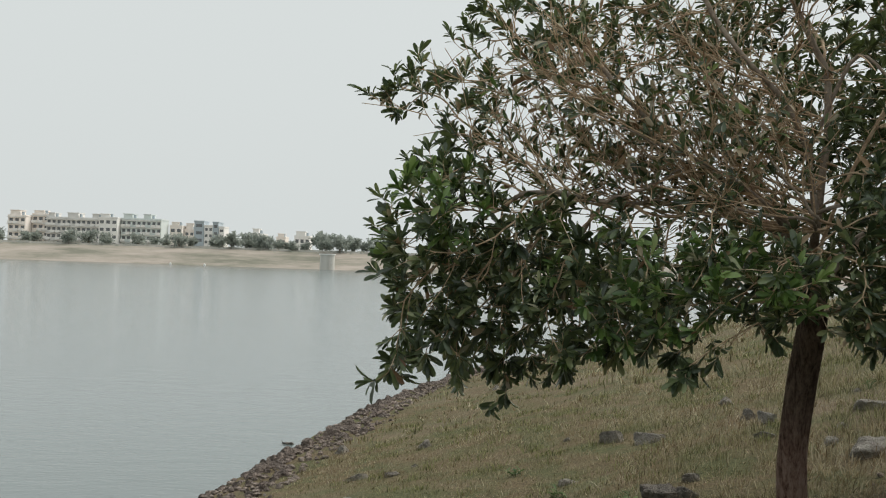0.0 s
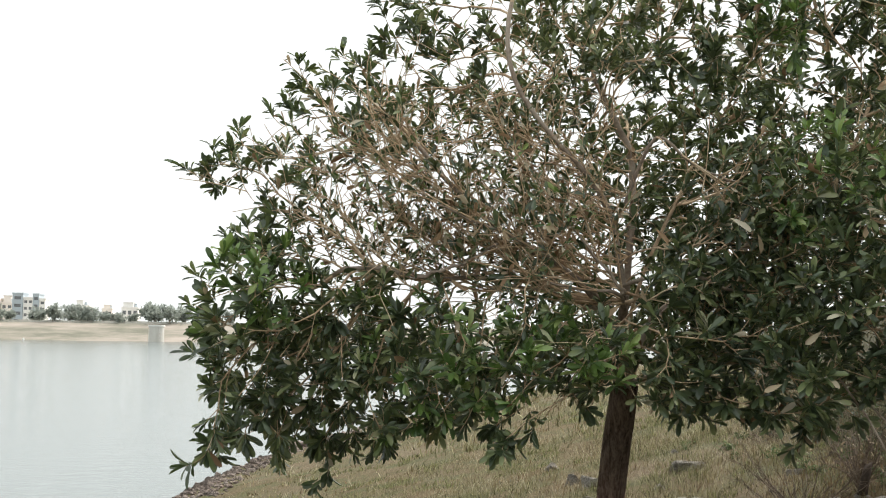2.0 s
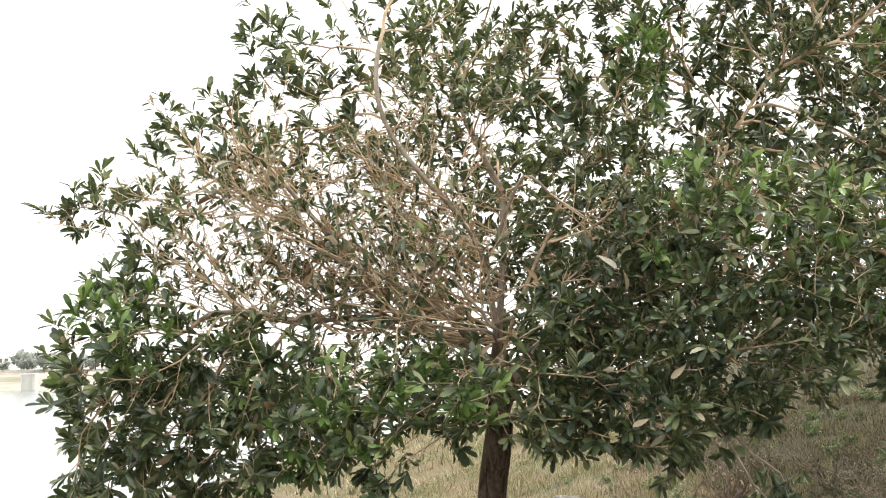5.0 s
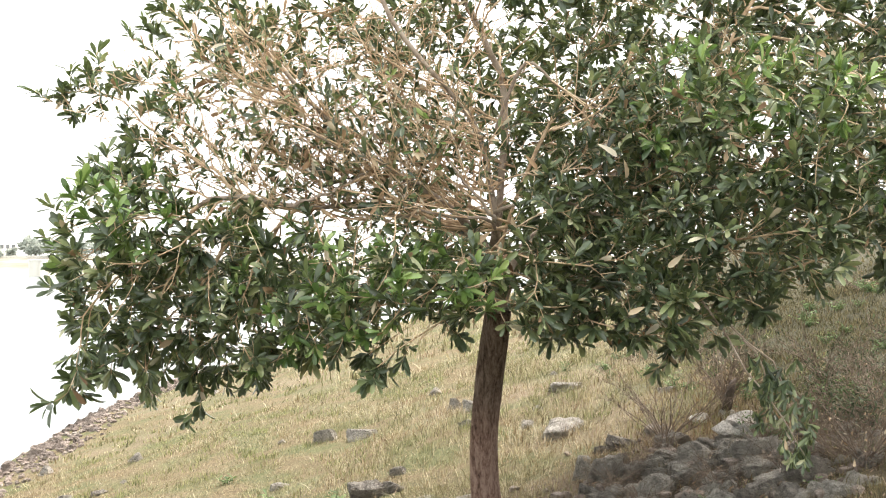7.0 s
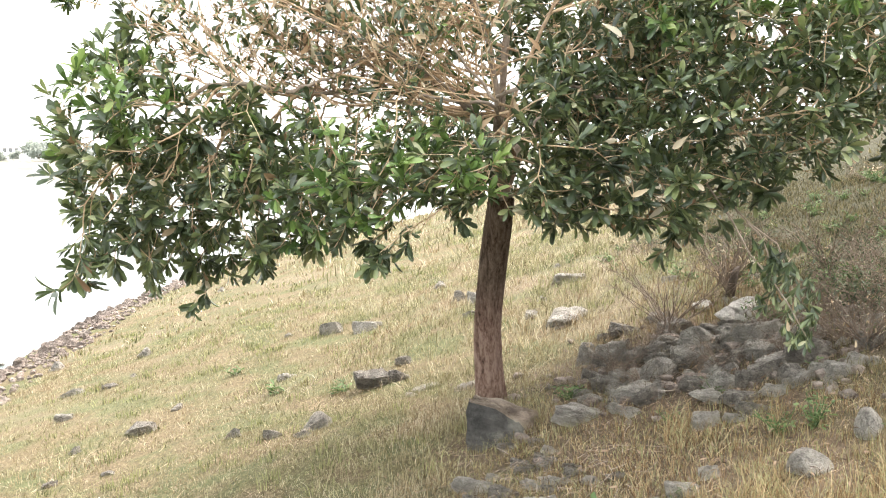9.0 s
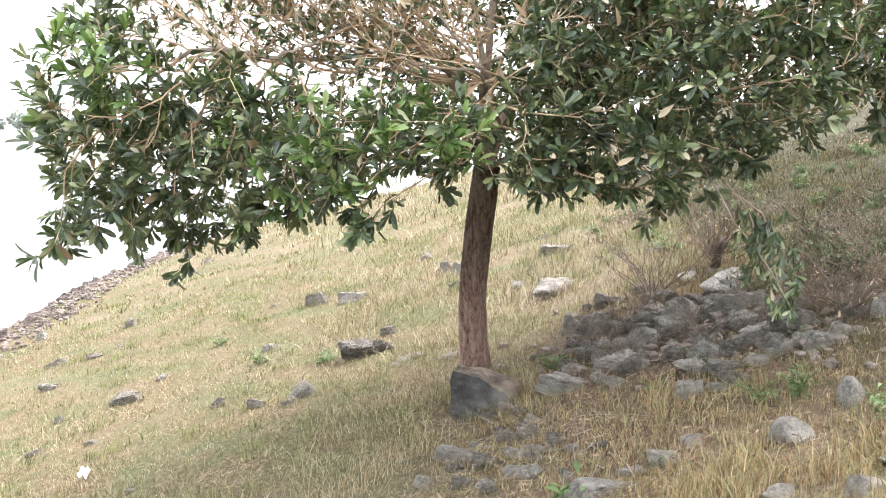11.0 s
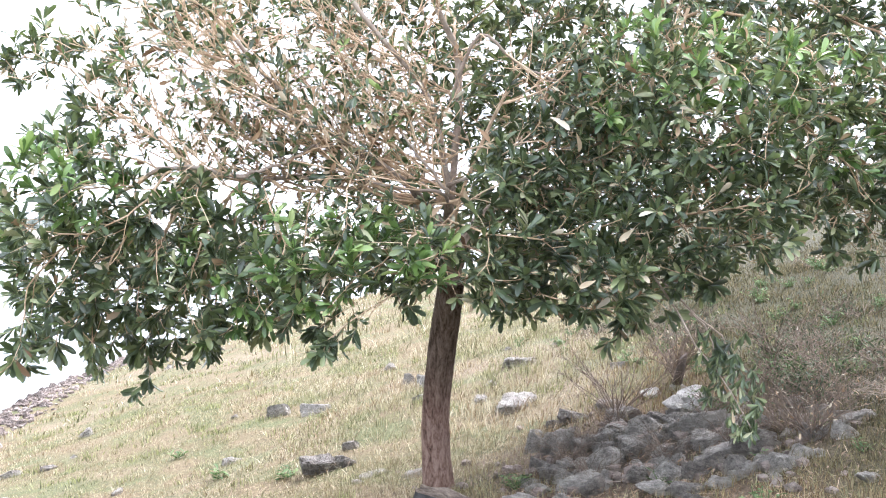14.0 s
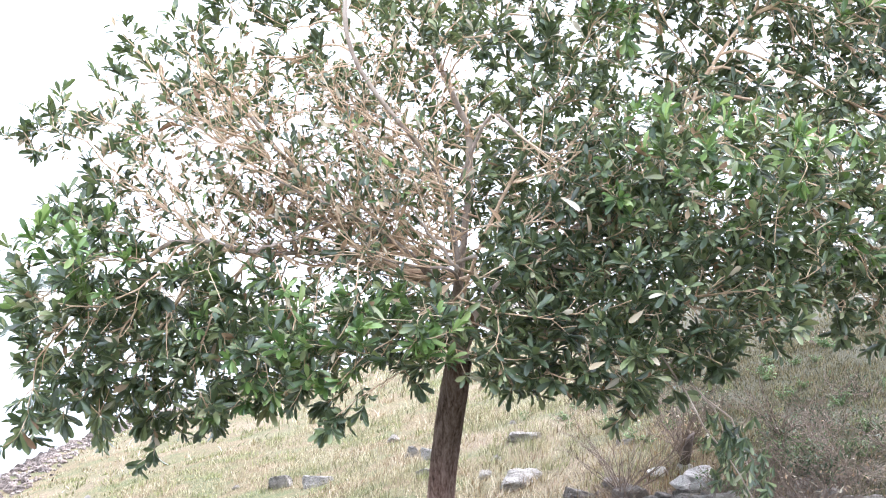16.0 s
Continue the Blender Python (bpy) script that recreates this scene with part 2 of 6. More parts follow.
GROUND, GRASS, BARK = ground_material(), grass_material(), bark_material()
STONE_GREY = stone_material("stone_grey", (0.25, 0.232, 0.205), (0.64, 0.6, 0.53), (0.4, 0.345, 0.28), (0.6, 0.57, 0.5))
STONE_PALE = stone_material("stone_pale", (0.26, 0.24, 0.21), (0.58, 0.545, 0.485), (0.46, 0.405, 0.33), (0.66, 0.63, 0.57))
STONE_FIELD = stone_material("stone_field", (0.21, 0.192, 0.168), (0.53, 0.495, 0.435), (0.33, 0.28, 0.22), (0.58, 0.55, 0.48))
STONE_DARK = stone_material("stone_dark", (0.12, 0.108, 0.094), (0.4, 0.365, 0.318), (0.25, 0.21, 0.165), (0.46, 0.43, 0.37))
STONE_WHITE = stone_material("stone_white", (0.58, 0.56, 0.52), (0.82, 0.8, 0.76), (0.74, 0.7, 0.62), (0.86, 0.85, 0.82))
STONE_BASALT = stone_material("stone_basalt", (0.047, 0.047, 0.046), (0.155, 0.153, 0.145), (0.13, 0.122, 0.105), (0.3, 0.285, 0.245))
STONE_RUST = stone_material("stone_rust", (0.14, 0.105, 0.08), (0.46, 0.375, 0.295), (0.3, 0.22, 0.16), (0.52, 0.46, 0.38))
STONE_SHORE = stone_material("stone_shore", (0.12, 0.093, 0.08), (0.45, 0.38, 0.33), (0.25, 0.185, 0.15), (0.50, 0.45, 0.40))
LIMB = limb_material("limb_bark", (0.17, 0.13, 0.1), (0.40, 0.325, 0.26), (0.5, 0.43, 0.36))
TWIG = limb_material("twig_bark", (0.33, 0.215, 0.135), (0.70, 0.53, 0.355), (0.76, 0.61, 0.44))
DRY_STEM = limb_material("dry_stem", (0.09, 0.066, 0.05), (0.27, 0.21, 0.16), (0.18, 0.135, 0.1))
STUMP_BARK = limb_material("stump_bark", (0.035, 0.026, 0.02), (0.12, 0.09, 0.07), (0.08, 0.06, 0.045))
LEAF, YOUNG_LEAF, DEAD_LEAF, WATER = leaf_material(), young_leaf_material(), dead_leaf_material(), water_material()
LITTER = foliage_material("leaf_litter", (0.06, 0.04, 0.028), (0.36, 0.255, 0.175), 0.1)
HERB = foliage_material("herb_leaf", (0.05, 0.10, 0.035), (0.17, 0.24, 0.09), 0.3)
SCRUB = foliage_material("scrub_leaf", (0.025, 0.042, 0.022), (0.1, 0.13, 0.06), 0.2)
STRAW = foliage_material("fallen_straw", (0.2, 0.125, 0.08), (0.6, 0.47, 0.33), 0.2)
TUSSOCK = foliage_material("tussock_blades", (0.05, 0.06, 0.022), (0.34, 0.35, 0.15), 0.25)
# Pale grey-green: distance haze is painted into the far foliage's colour.
HAZED_LEAF = foliage_material("hazed_leaf", (0.25, 0.285, 0.255), (0.45, 0.485, 0.43), 0.45)
FINE_LEAF = foliage_material("fine_leaf", (0.07, 0.085, 0.05), (0.19, 0.20, 0.13), 0.3)
WHITE_PAINT = paint_material("white_paint", (0.84, 0.83, 0.80), (0.70, 0.68, 0.65))
CREAM_PAINT = paint_material("cream_paint", (0.86, 0.80, 0.74), (0.75, 0.68, 0.61))
GREY_PAINT = paint_material("grey_paint", (0.72, 0.71, 0.68), (0.56, 0.55, 0.53))
GREEN_PAINT = paint_material("grey_green_paint", (0.66, 0.71, 0.69), (0.54, 0.59, 0.57))
BLUE_PAINT = paint_material("slate_blue_paint", (0.42, 0.48, 0.52), (0.34, 0.39, 0.42))
CONCRETE = paint_material("concrete", (0.62, 0.60, 0.55), (0.42, 0.39, 0.34))
WINDOW_GLASS = Mat("window_glass", 0.2, specular=0.6).color((0.15, 0.16, 0.165)).mat
PAPER = paint_material("crumpled_paper", (0.82, 0.82, 0.80), (0.70, 0.70, 0.68))


# ---- mesh helpers ----
def mesh_from(name, verts, faces, material, smooth=True):
    """A mesh from arrays; faces is a list of (n, k) index arrays."""
    me = bpy.data.meshes.new(name)
    verts = np.asarray(verts, np.float32)
    me.vertices.add(len(verts))
    me.vertices.foreach_set("co", verts.ravel())
    loops = np.concatenate([np.asarray(f).ravel() for f in faces]).astype(np.int32)
    sizes = np.concatenate([np.full(len(f), np.asarray(f).shape[1]) for f in faces])
    me.loops.add(len(loops))
    me.loops.foreach_set("vertex_index", loops)
    me.polygons.add(len(sizes))
    me.polygons.foreach_set("loop_start", np.r_[0, np.cumsum(sizes)[:-1]].astype(np.int32))
    me.polygons.foreach_set("use_smooth", np.full(len(sizes), smooth))
    me.update(calc_edges=True)
    me.validate()
    me.materials.append(material)
    return me


def mesh_of(name, bm, material, smooth=False):
    me = bpy.data.meshes.new(name)
    bm.to_mesh(me)
    bm.free()
    me.materials.append(material)
    if smooth:
        me.polygons.foreach_set("use_smooth", np.ones(len(me.polygons), bool))
    return me


def part(name, mesh, parent, label="", kind=""):
    ob = new(name, mesh)
    ob.parent = parent
    return tagged(ob, label, kind=kind)


def box(bm, x0, x1, y0, y1, z0, z1):
    made = bmesh.ops.create_cube(bm, size=1)["verts"]
    bmesh.ops.scale(bm, vec=(x1 - x0, y1 - y0, z1 - z0), verts=made)
    bmesh.ops.translate(bm, vec=((x0 + x1) / 2, (y0 + y1) / 2, (z0 + z1) / 2), verts=made)


def tube(points, radii, sides):
    """Rings along a line, as vertices and quads, closed with a tip at the end."""
    points = np.asarray(points, float)
    n = len(points)
    along = np.gradient(points, axis=0)
    along /= np.linalg.norm(along, axis=1)[:, None] + 1e-9
    side = np.cross(along[0], (0.31, 0.87, 0.38))
    verts = []
    for k in range(n):
        side = side - (side @ along[k]) * along[k]
        side /= np.linalg.norm(side) + 1e-9
        other = np.cross(along[k], side)
        a = np.arange(sides) * 2 * np.pi / sides
        verts.append(points[k] + radii[k] * (np.cos(a)[:, None] * side + np.sin(a)[:, None] * other))
    verts = np.concatenate(verts)
    i = np.arange(sides)
    j = (i + 1) % sides
    quads = np.concatenate([np.stack([k * sides + i, k * sides + j, (k + 1) * sides + j, (k + 1) * sides + i], 1) for k in range(n - 1)])
    return verts, quads


def join(pieces):
    """Joins (verts, quads) pairs."""
    start, vs, qs = 0, [], []
    for v, q in pieces:
        vs.append(v)
        qs.append(q + start)
        start += len(v)
    return np.concatenate(vs), np.concatenate(qs)


# ---- the lie of the land ----
def shore_x(y):
    q = np.clip(y - 18, 0, 32)
    return -4.4 + 0.17 * y + 0.015 * q * q + np.where(y > 50, 0.96 * (y - 50), 0)


def uphill(x, y):
    """Metres uphill from the water's edge."""
    lean = 0.17 + 0.03 * np.clip(y - 18, 0, 32)
    return (x - shore_x(y)) / np.hypot(1, lean)


def lump(x, y):
    return (0.028 * np.sin(1.7 * x + 0.9 * np.sin(1.1 * y)) * np.sin(1.3 * y + 0.7 * np.sin(0.9 * x + 1))
            + 0.012 * np.sin(4.1 * x + 1.3 * np.sin(2.7 * y)) * np.sin(3.7 * y + 2))


def land_z(x, y):
    x, y = np.asarray(x, float), np.asarray(y, float)
    d = uphill(x, y)
    near = 0.25 * d
    crest = 6.5
    near = np.where(near > crest - 1, crest - np.exp(-(near - crest + 1)), near)
    near = np.maximum(near, -1.5) + lump(x, y) * np.clip(d + 0.5, 0, 1) * np.clip(1.5 - np.abs(y) / 60, 0, 1)
    s = np.clip((y - 291) / 25, 0, 1)
    far = -1.5 + 6.5 * s ** 0.85 + 0.25 * np.sin(x / 9) * np.sin(x / 23 + 1) * (s > 0) * (s < 1)
    return np.maximum(near, far)


def spread(lo, hi, step, reach, grow):
    core = np.arange(lo, hi + 1e-6, step)
    out, d = [], step
    while not out or out[-1] < reach:
        d *= grow
        out.append((out[-1] if out else 0) + d)
    out = np.array(out)
    return np.concatenate([lo - out[::-1], core, hi + out])


def build_ground():
    xs = spread(-5, 8, 0.16, 1800, 1.14)
    ys = np.unique(np.round(np.concatenate([spread(-3, 26, 0.2, 1800, 1.12), np.arange(286, 322, 2.0)]), 2))
    gx, gy = np.meshgrid(xs, ys)
    v = np.stack([gx.ravel(), gy.ravel(), land_z(gx, gy).ravel()], 1)
    w = len(xs)
    a = (np.arange(len(ys) - 1)[:, None] * w + np.arange(w - 1)).ravel()
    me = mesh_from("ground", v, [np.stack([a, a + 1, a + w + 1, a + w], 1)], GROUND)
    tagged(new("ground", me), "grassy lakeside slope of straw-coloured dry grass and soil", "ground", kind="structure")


build_ground()
bm = bmesh.new()
bmesh.ops.create_grid(bm, x_segments=4, y_segments=4, size=0.5)
bmesh.ops.scale(bm, vec=(2400, 1200, 1), verts=bm.verts)
bmesh.ops.translate(bm, vec=(-400, 200, 0), verts=bm.verts)
tagged(new("water", mesh_of("water", bm, WATER)), "calm pale grey lake water with faint ripples", "water", kind="structure")


# ---- the tree on the slope ----
# crown masses: x, y, z, radius, leafiness
LEFT_EDGE = [
    (-0.08, 5.8, 3.55, 0.15, 1), (-0.24, 5.8, 3.52, 0.05, 1), (0.07, 5.8, 3.61, 0.08, 1), (-0.04, 5.7, 3.64, 0.08, 1),
    (0.24, 5.6, 3.96, 0.06, 0.9), (0.21, 5.6, 3.86, 0.04, 0.8), (0.42, 5.6, 4.15, 0.04, 0.8), (0.59, 5.6, 4.03, 0.07, 0.8),
    (0.35, 5.6, 3.82, 0.13, 0.7), (0.6, 5.5, 3.85, 0.12, 0.6), (0.24, 5.5, 4.06, 0.02, 0.5), (0.75, 5.4, 4.46, 0.07, 0.9),
    (0.65, 5.4, 4.34, 0.05, 0.9), (0.79, 5.4, 4.36, 0.12, 1), (0.65, 5.4, 4.14, 0.06, 0.9), (0.89, 5.4, 4.3, 0.15, 0.9),
    (0.96, 5.4, 4.13, 0.15, 0.9), (0.8, 5.5, 4.02, 0.09, 0.6),
]
UPPER_LEFT = [
    (1.18, 5.3, 4.43, 0.09, 0.8), (1.35, 5.3, 4.57, 0.08, 0.8), (1.21, 5.3, 4.23, 0.13, 0.5), (1.09, 5.3, 3.92, 0.13, 0.45),
    (1.36, 5.2, 4.18, 0.13, 0.5), (1.49, 5.2, 4.42, 0.13, 0.6), (1.7, 5.2, 4.56, 0.11, 0.7), (1.6, 5.2, 4.16, 0.13, 0.5),
    (1.69, 5, 4.02, 0.09, 0.8), (1.34, 5.3, 4.87, 0.17, 0.6), (1.62, 5.2, 4.95, 0.2, 0.7), (1.11, 5.4, 4.77, 0.1, 0.5),
]
LEFT_FILL = [
    (0.13, 5.5, 3.25, 0.09, 0.9), (-0.05, 5.3, 3.08, 0.06, 1), (0.06, 5.4, 3.14, 0.1, 0.9), (0.21, 5.6, 3.38, 0.12, 0.6),
    (0.35, 5.4, 3.21, 0.12, 0.45), (0.43, 5.6, 4, 0.04, 0.7), (0.21, 5.6, 3.49, 0.1, 0.5), (0.32, 5.7, 3.69, 0.1, 0.5),
    (0.69, 5.6, 3.74, 0.14, 0.35), (0.94, 5.5, 3.82, 0.13, 0.35),
]
UPPER_RIGHT = [
    (1.92, 4.9, 3.99, 0.08, 0.9), (2.07, 4.8, 3.92, 0.12, 0.9), (1.97, 5.1, 4.39, 0.11, 0.6), (2.15, 5.1, 4.55, 0.08, 0.7),
    (2.4, 5, 4.35, 0.08, 0.7), (2.45, 4.7, 4.18, 0.11, 1.2), (2.76, 4.8, 4.45, 0.11, 1.2), (2.41, 5, 4.6, 0.08, 0.7),
    (3.07, 5, 4.27, 0.11, 0.9), (3.23, 4.9, 4.5, 0.12, 0.9), (3.5, 4.8, 4.39, 0.1, 0.9), (3.44, 5, 4.17, 0.09, 0.7),
    (3.75, 4.7, 4.25, 0.1, 1.2), (3.74, 4.7, 3.89, 0.11, 1), (3.55, 4.8, 3.85, 0.1, 0.8), (2.37, 5, 3.79, 0.11, 0.7),
    (2.65, 5.1, 3.94, 0.09, 0.6), (2.57, 4.9, 3.63, 0.11, 0.8),
]
TOP_RIGHT = [
    (3.17, 5.2, 3.99, 0.1, 0.6), (2.16, 5.1, 3.71, 0.09, 0.5), (2.01, 5.2, 3.7, 0.07, 0.5), (2.32, 4.9, 3.51, 0.1, 0.8),
    (2.96, 4.8, 3.71, 0.1, 0.9), (3.21, 4.7, 3.72, 0.11, 1), (1.9, 5.1, 4.9, 0.19, 0.7), (2.37, 5.1, 4.94, 0.16, 0.8),
    (2.81, 5, 4.94, 0.19, 0.8), (3.32, 5, 4.95, 0.19, 0.8), (3.85, 5, 4.9, 0.19, 0.8), (4.26, 4.9, 4.57, 0.21, 0.9),
    (4.11, 4.7, 4, 0.2, 1), (4.39, 5, 5.15, 0.22, 0.8), (3.59, 5, 4.72, 0.06, 0.7),
]
RIGHT = [
    (2.51, 4.30, 3.31, 0.33, 1.2), (2.74, 4.00, 3.27, 0.32, 1.2), (3.17, 4.10, 3.27, 0.32, 1.2),
    (2.38, 4.60, 3.16, 0.33, 1.0), (2.51, 4.10, 2.92, 0.32, 1.0), (2.78, 3.90, 2.91, 0.28, 1.0),
    (3.25, 4.10, 2.87, 0.25, 1.0), (3.83, 4.30, 3.17, 0.45, 1.0), (4.50, 4.50, 3.11, 0.40, 1.0),
    (2.29, 4.20, 2.64, 0.27, 1.0), (2.63, 4.10, 2.66, 0.25, 1.0), (2.84, 3.90, 2.68, 0.16, 1.0),
    (2.09, 4.60, 2.95, 0.30, 1.0), (1.94, 4.60, 2.70, 0.28, 1.0), (3.69, 4.40, 2.78, 0.25, 1.0),
    (2.35, 4.90, 2.73, 0.30, 1.0),
]
LOWER = [
    (1.87, 4.50, 2.53, 0.24, 1.0), (2.21, 4.50, 2.45, 0.20, 1.0), (2.59, 4.60, 2.41, 0.20, 1.0),
    (1.51, 4.50, 2.61, 0.22, 1.2), (1.21, 4.60, 2.62, 0.24, 1.2), (0.93, 4.70, 2.48, 0.26, 1.2),
    (1.16, 4.60, 2.43, 0.22, 1.2), (0.67, 5.00, 2.75, 0.24, 1.2), (0.60, 5.00, 2.48, 0.28, 1.0),
    (1.44, 4.70, 2.44, 0.16, 1.0), (2.34, 4.80, 2.38, 0.18, 1.0), (2.03, 4.80, 2.38, 0.15, 1.0),
    (2.70, 4.70, 2.41, 0.20, 1.0), (0.98, 5.30, 2.25, 0.16, 1.0), (0.69, 5.50, 2.21, 0.20, 1.0),
    (1.15, 5.00, 2.34, 0.18, 1.0), (2.82, 4.40, 2.50, 0.14, 1.0), (1.75, 4.90, 2.58, 0.20, 1.0),
    (2.01, 4.90, 2.63, 0.22, 1.0), (1.53, 5.00, 2.58, 0.22, 1.0),
]
LEFT = [
    (0.30, 5.00, 2.76, 0.28, 1.2), (0.04, 4.90, 2.83, 0.26, 1.2), (0.0, 4.90, 2.64, 0.2, 1.0),
    (0.18, 5.10, 2.49, 0.28, 1.0), (-0.02, 4.95, 2.45, 0.2, 1.0), (-0.1, 4.90, 2.38, 0.11, 1.0),
    (-0.11, 4.90, 2.14, 0.09, 1.0), (-0.1, 5.00, 2.23, 0.12, 1.0), (0.10, 5.30, 2.24, 0.22, 1.0),
    (0.39, 5.60, 2.18, 0.20, 1.0), (-0.06, 4.90, 2.75, 0.15, 1.2), (0.28, 5.20, 2.43, 0.25, 1.0),
]
BACK = [
    (2.53, 5.7, 3.15, 0.18, 0.9), (2.65, 5.7, 3.4, 0.17, 0.8), (2.35, 5.8, 3.33, 0.13, 0.5), (0.85, 6.3, 3.81, 0.27, 0.3),
    (1.56, 6.4, 4.13, 0.31, 0.3), (2.31, 6.4, 4.61, 0.28, 0.35), (3.09, 6.4, 4.34, 0.28, 0.4), (3.86, 6.2, 3.87, 0.37, 0.8),
    (4.47, 6, 3.78, 0.39, 0.8), (0.62, 6.2, 2.93, 0.18, 0.7), (1.4, 6.3, 2.78, 0.16, 0.7), (2.39, 6.2, 3, 0.27, 0.7),
]
BACK_LOW = [
    (3.28, 6.1, 2.98, 0.39, 0.9), (3.75, 5.6, 2.88, 0.36, 0.9), (2.06, 6, 2.66, 0.23, 0.9), (1.53, 6, 2.59, 0.24, 0.9),
    (1.08, 6, 2.54, 0.26, 0.9), (2.55, 5.9, 2.65, 0.27, 0.9), (1.96, 6.3, 3.49, 0.2, 0.3),
    (3.27, 5.4, 3.17, 0.25, 0.9), (3.67, 5.2, 3.09, 0.24, 0.9), (3.89, 5, 3.25, 0.2, 1),
]
DEPTH = [
    (1.58, 6.2, 3.85, 0.14, 0.45), (1.87, 6.2, 4.17, 0.27, 0.5), (2.19, 6.1, 3.71, 0.23, 0.6), (1.97, 6, 3.22, 0.19, 0.6),
    (2.31, 5.9, 3.21, 0.21, 0.85), (1.78, 6.1, 4.56, 0.25, 0.5),
    (2.46, 5.9, 3.48, 0.19, 0.8), (2.21, 6.1, 4.34, 0.23, 0.5), (2.67, 6, 3.98, 0.19, 0.7), (2.96, 5.8, 3.54, 0.19, 0.9),
    (0.09, 5.1, 2.99, 0.12, 1), (0.24, 5.2, 3.03, 0.11, 0.8), (-0.02, 5, 2.94, 0.09, 1.2), (0.34, 5.1, 2.9, 0.12, 1),
]
OUTER = [
    (3.64, 4.9, 4.09, 0.13, 0.9), (3.78, 4.8, 4.1, 0.13, 0.9), (3.56, 5, 4.33, 0.11, 0.9), (3.25, 5, 4.1, 0.1, 0.8),
    (3.63, 4.7, 3.68, 0.13, 1), (3.44, 4.8, 3.66, 0.13, 1), (3.9, 5, 4.64, 0.13, 0.9), (4.06, 4.9, 4.39, 0.15, 1),
    (3.5, 5.1, 4.65, 0.11, 0.8), (3.88, 4.7, 3.75, 0.15, 1), (3.9, 5.2, 4.65, 0.11, 0.8), (0.08, 4.9, 2.76, 0.13, 1),
    (0.24, 5, 2.67, 0.13, 1), (-0.07, 4.95, 2.8, 0.09, 1), (0.42, 5.1, 2.69, 0.14, 1), (0.15, 5, 2.57, 0.12, 1),
]
SHADE = [
    (-0.04, 5.5, 2.73, 0.13, 1), (0.22, 5.6, 2.56, 0.17, 1), (0.5, 5.7, 2.6, 0.17, 1), (0.09, 5.5, 2.89, 0.12, 1),
    (-0.03, 5.4, 2.46, 0.11, 1), (0.72, 5.6, 2.66, 0.17, 1), (0.92, 5.4, 2.43, 0.15, 1), (0.36, 5.5, 2.39, 0.15, 1),
    (4.2, 5.8, 4.72, 0.23, 0.9), (4.56, 5.7, 4.42, 0.23, 0.9), (3.85, 5.9, 4.62, 0.19, 0.8), (4.43, 5.8, 5.04, 0.23, 0.9),
    (4.77, 5.6, 4.84, 0.26, 1), (0.58, 5.6, 2.41, 0.14, 1), (1.17, 5.5, 2.45, 0.13, 1),
    (1.66, 6, 2.89, 0.18, 0.9), (2.02, 6.1, 2.83, 0.18, 0.9), (2.27, 6, 2.89, 0.18, 0.9), (1.92, 6.2, 3.1, 0.13, 0.6),
]
HEART = [
    (1.96, 5.4, 3.83, 0.11, 0.55), (2.08, 5.5, 3.54, 0.13, 0.6), (2.18, 5.3, 3.35, 0.13, 0.7), (2.33, 5.2, 3.47, 0.13, 0.7),
    (2.22, 5.6, 3.74, 0.12, 0.5), (2.06, 5.7, 3.35, 0.11, 0.5), (1.88, 5.4, 4.29, 0.12, 0.5), (2.14, 5.3, 4.34, 0.11, 0.6),
    (2.41, 5.2, 4.17, 0.13, 0.7), (2.37, 5.4, 4.45, 0.1, 0.6), (3.04, 5.3, 4.33, 0.09, 0.7), (3.4, 5.2, 4.35, 0.11, 0.8),
    (3.65, 5.1, 4.24, 0.1, 0.8), (3.81, 5, 4.44, 0.11, 0.9), (2.91, 5.1, 3.95, 0.1, 0.7), (3.36, 5, 3.98, 0.11, 0.8),
    (2.77, 5.2, 4.19, 0.1, 0.6), (3.15, 5.1, 4.56, 0.11, 0.8), (2.76, 5.2, 4.57, 0.11, 0.7), (3.62, 5, 4.69, 0.12, 0.8),
]
BARE = [
    (0.62, 5.30, 3.45, 0.33, 0.0), (1.02, 5.20, 3.35, 0.38, 0.0), (0.48, 5.20, 3.21, 0.30, 0.0),
    (0.87, 5.10, 3.07, 0.33, 0.0), (1.31, 5.00, 3.28, 0.33, 0.0), (1.23, 4.90, 2.98, 0.30, 0.0),
    (1.53, 4.80, 3.18, 0.28, 0.0), (0.35, 5.40, 3.46, 0.22, 0.0), (1.57, 5.10, 3.66, 0.28, 0.0),
    (1.31, 5.20, 3.87, 0.30, 0.0), (0.82, 5.40, 3.84, 0.25, 0.0), (0.38, 5.20, 3.00, 0.20, 0.0),
    (0.63, 5.10, 2.91, 0.22, 0.0), (0.16, 5.50, 3.47, 0.20, 0.0), (1.10, 5.30, 3.68, 0.25, 0.0),
    (1.71, 5.00, 3.34, 0.20, 0.0),
]

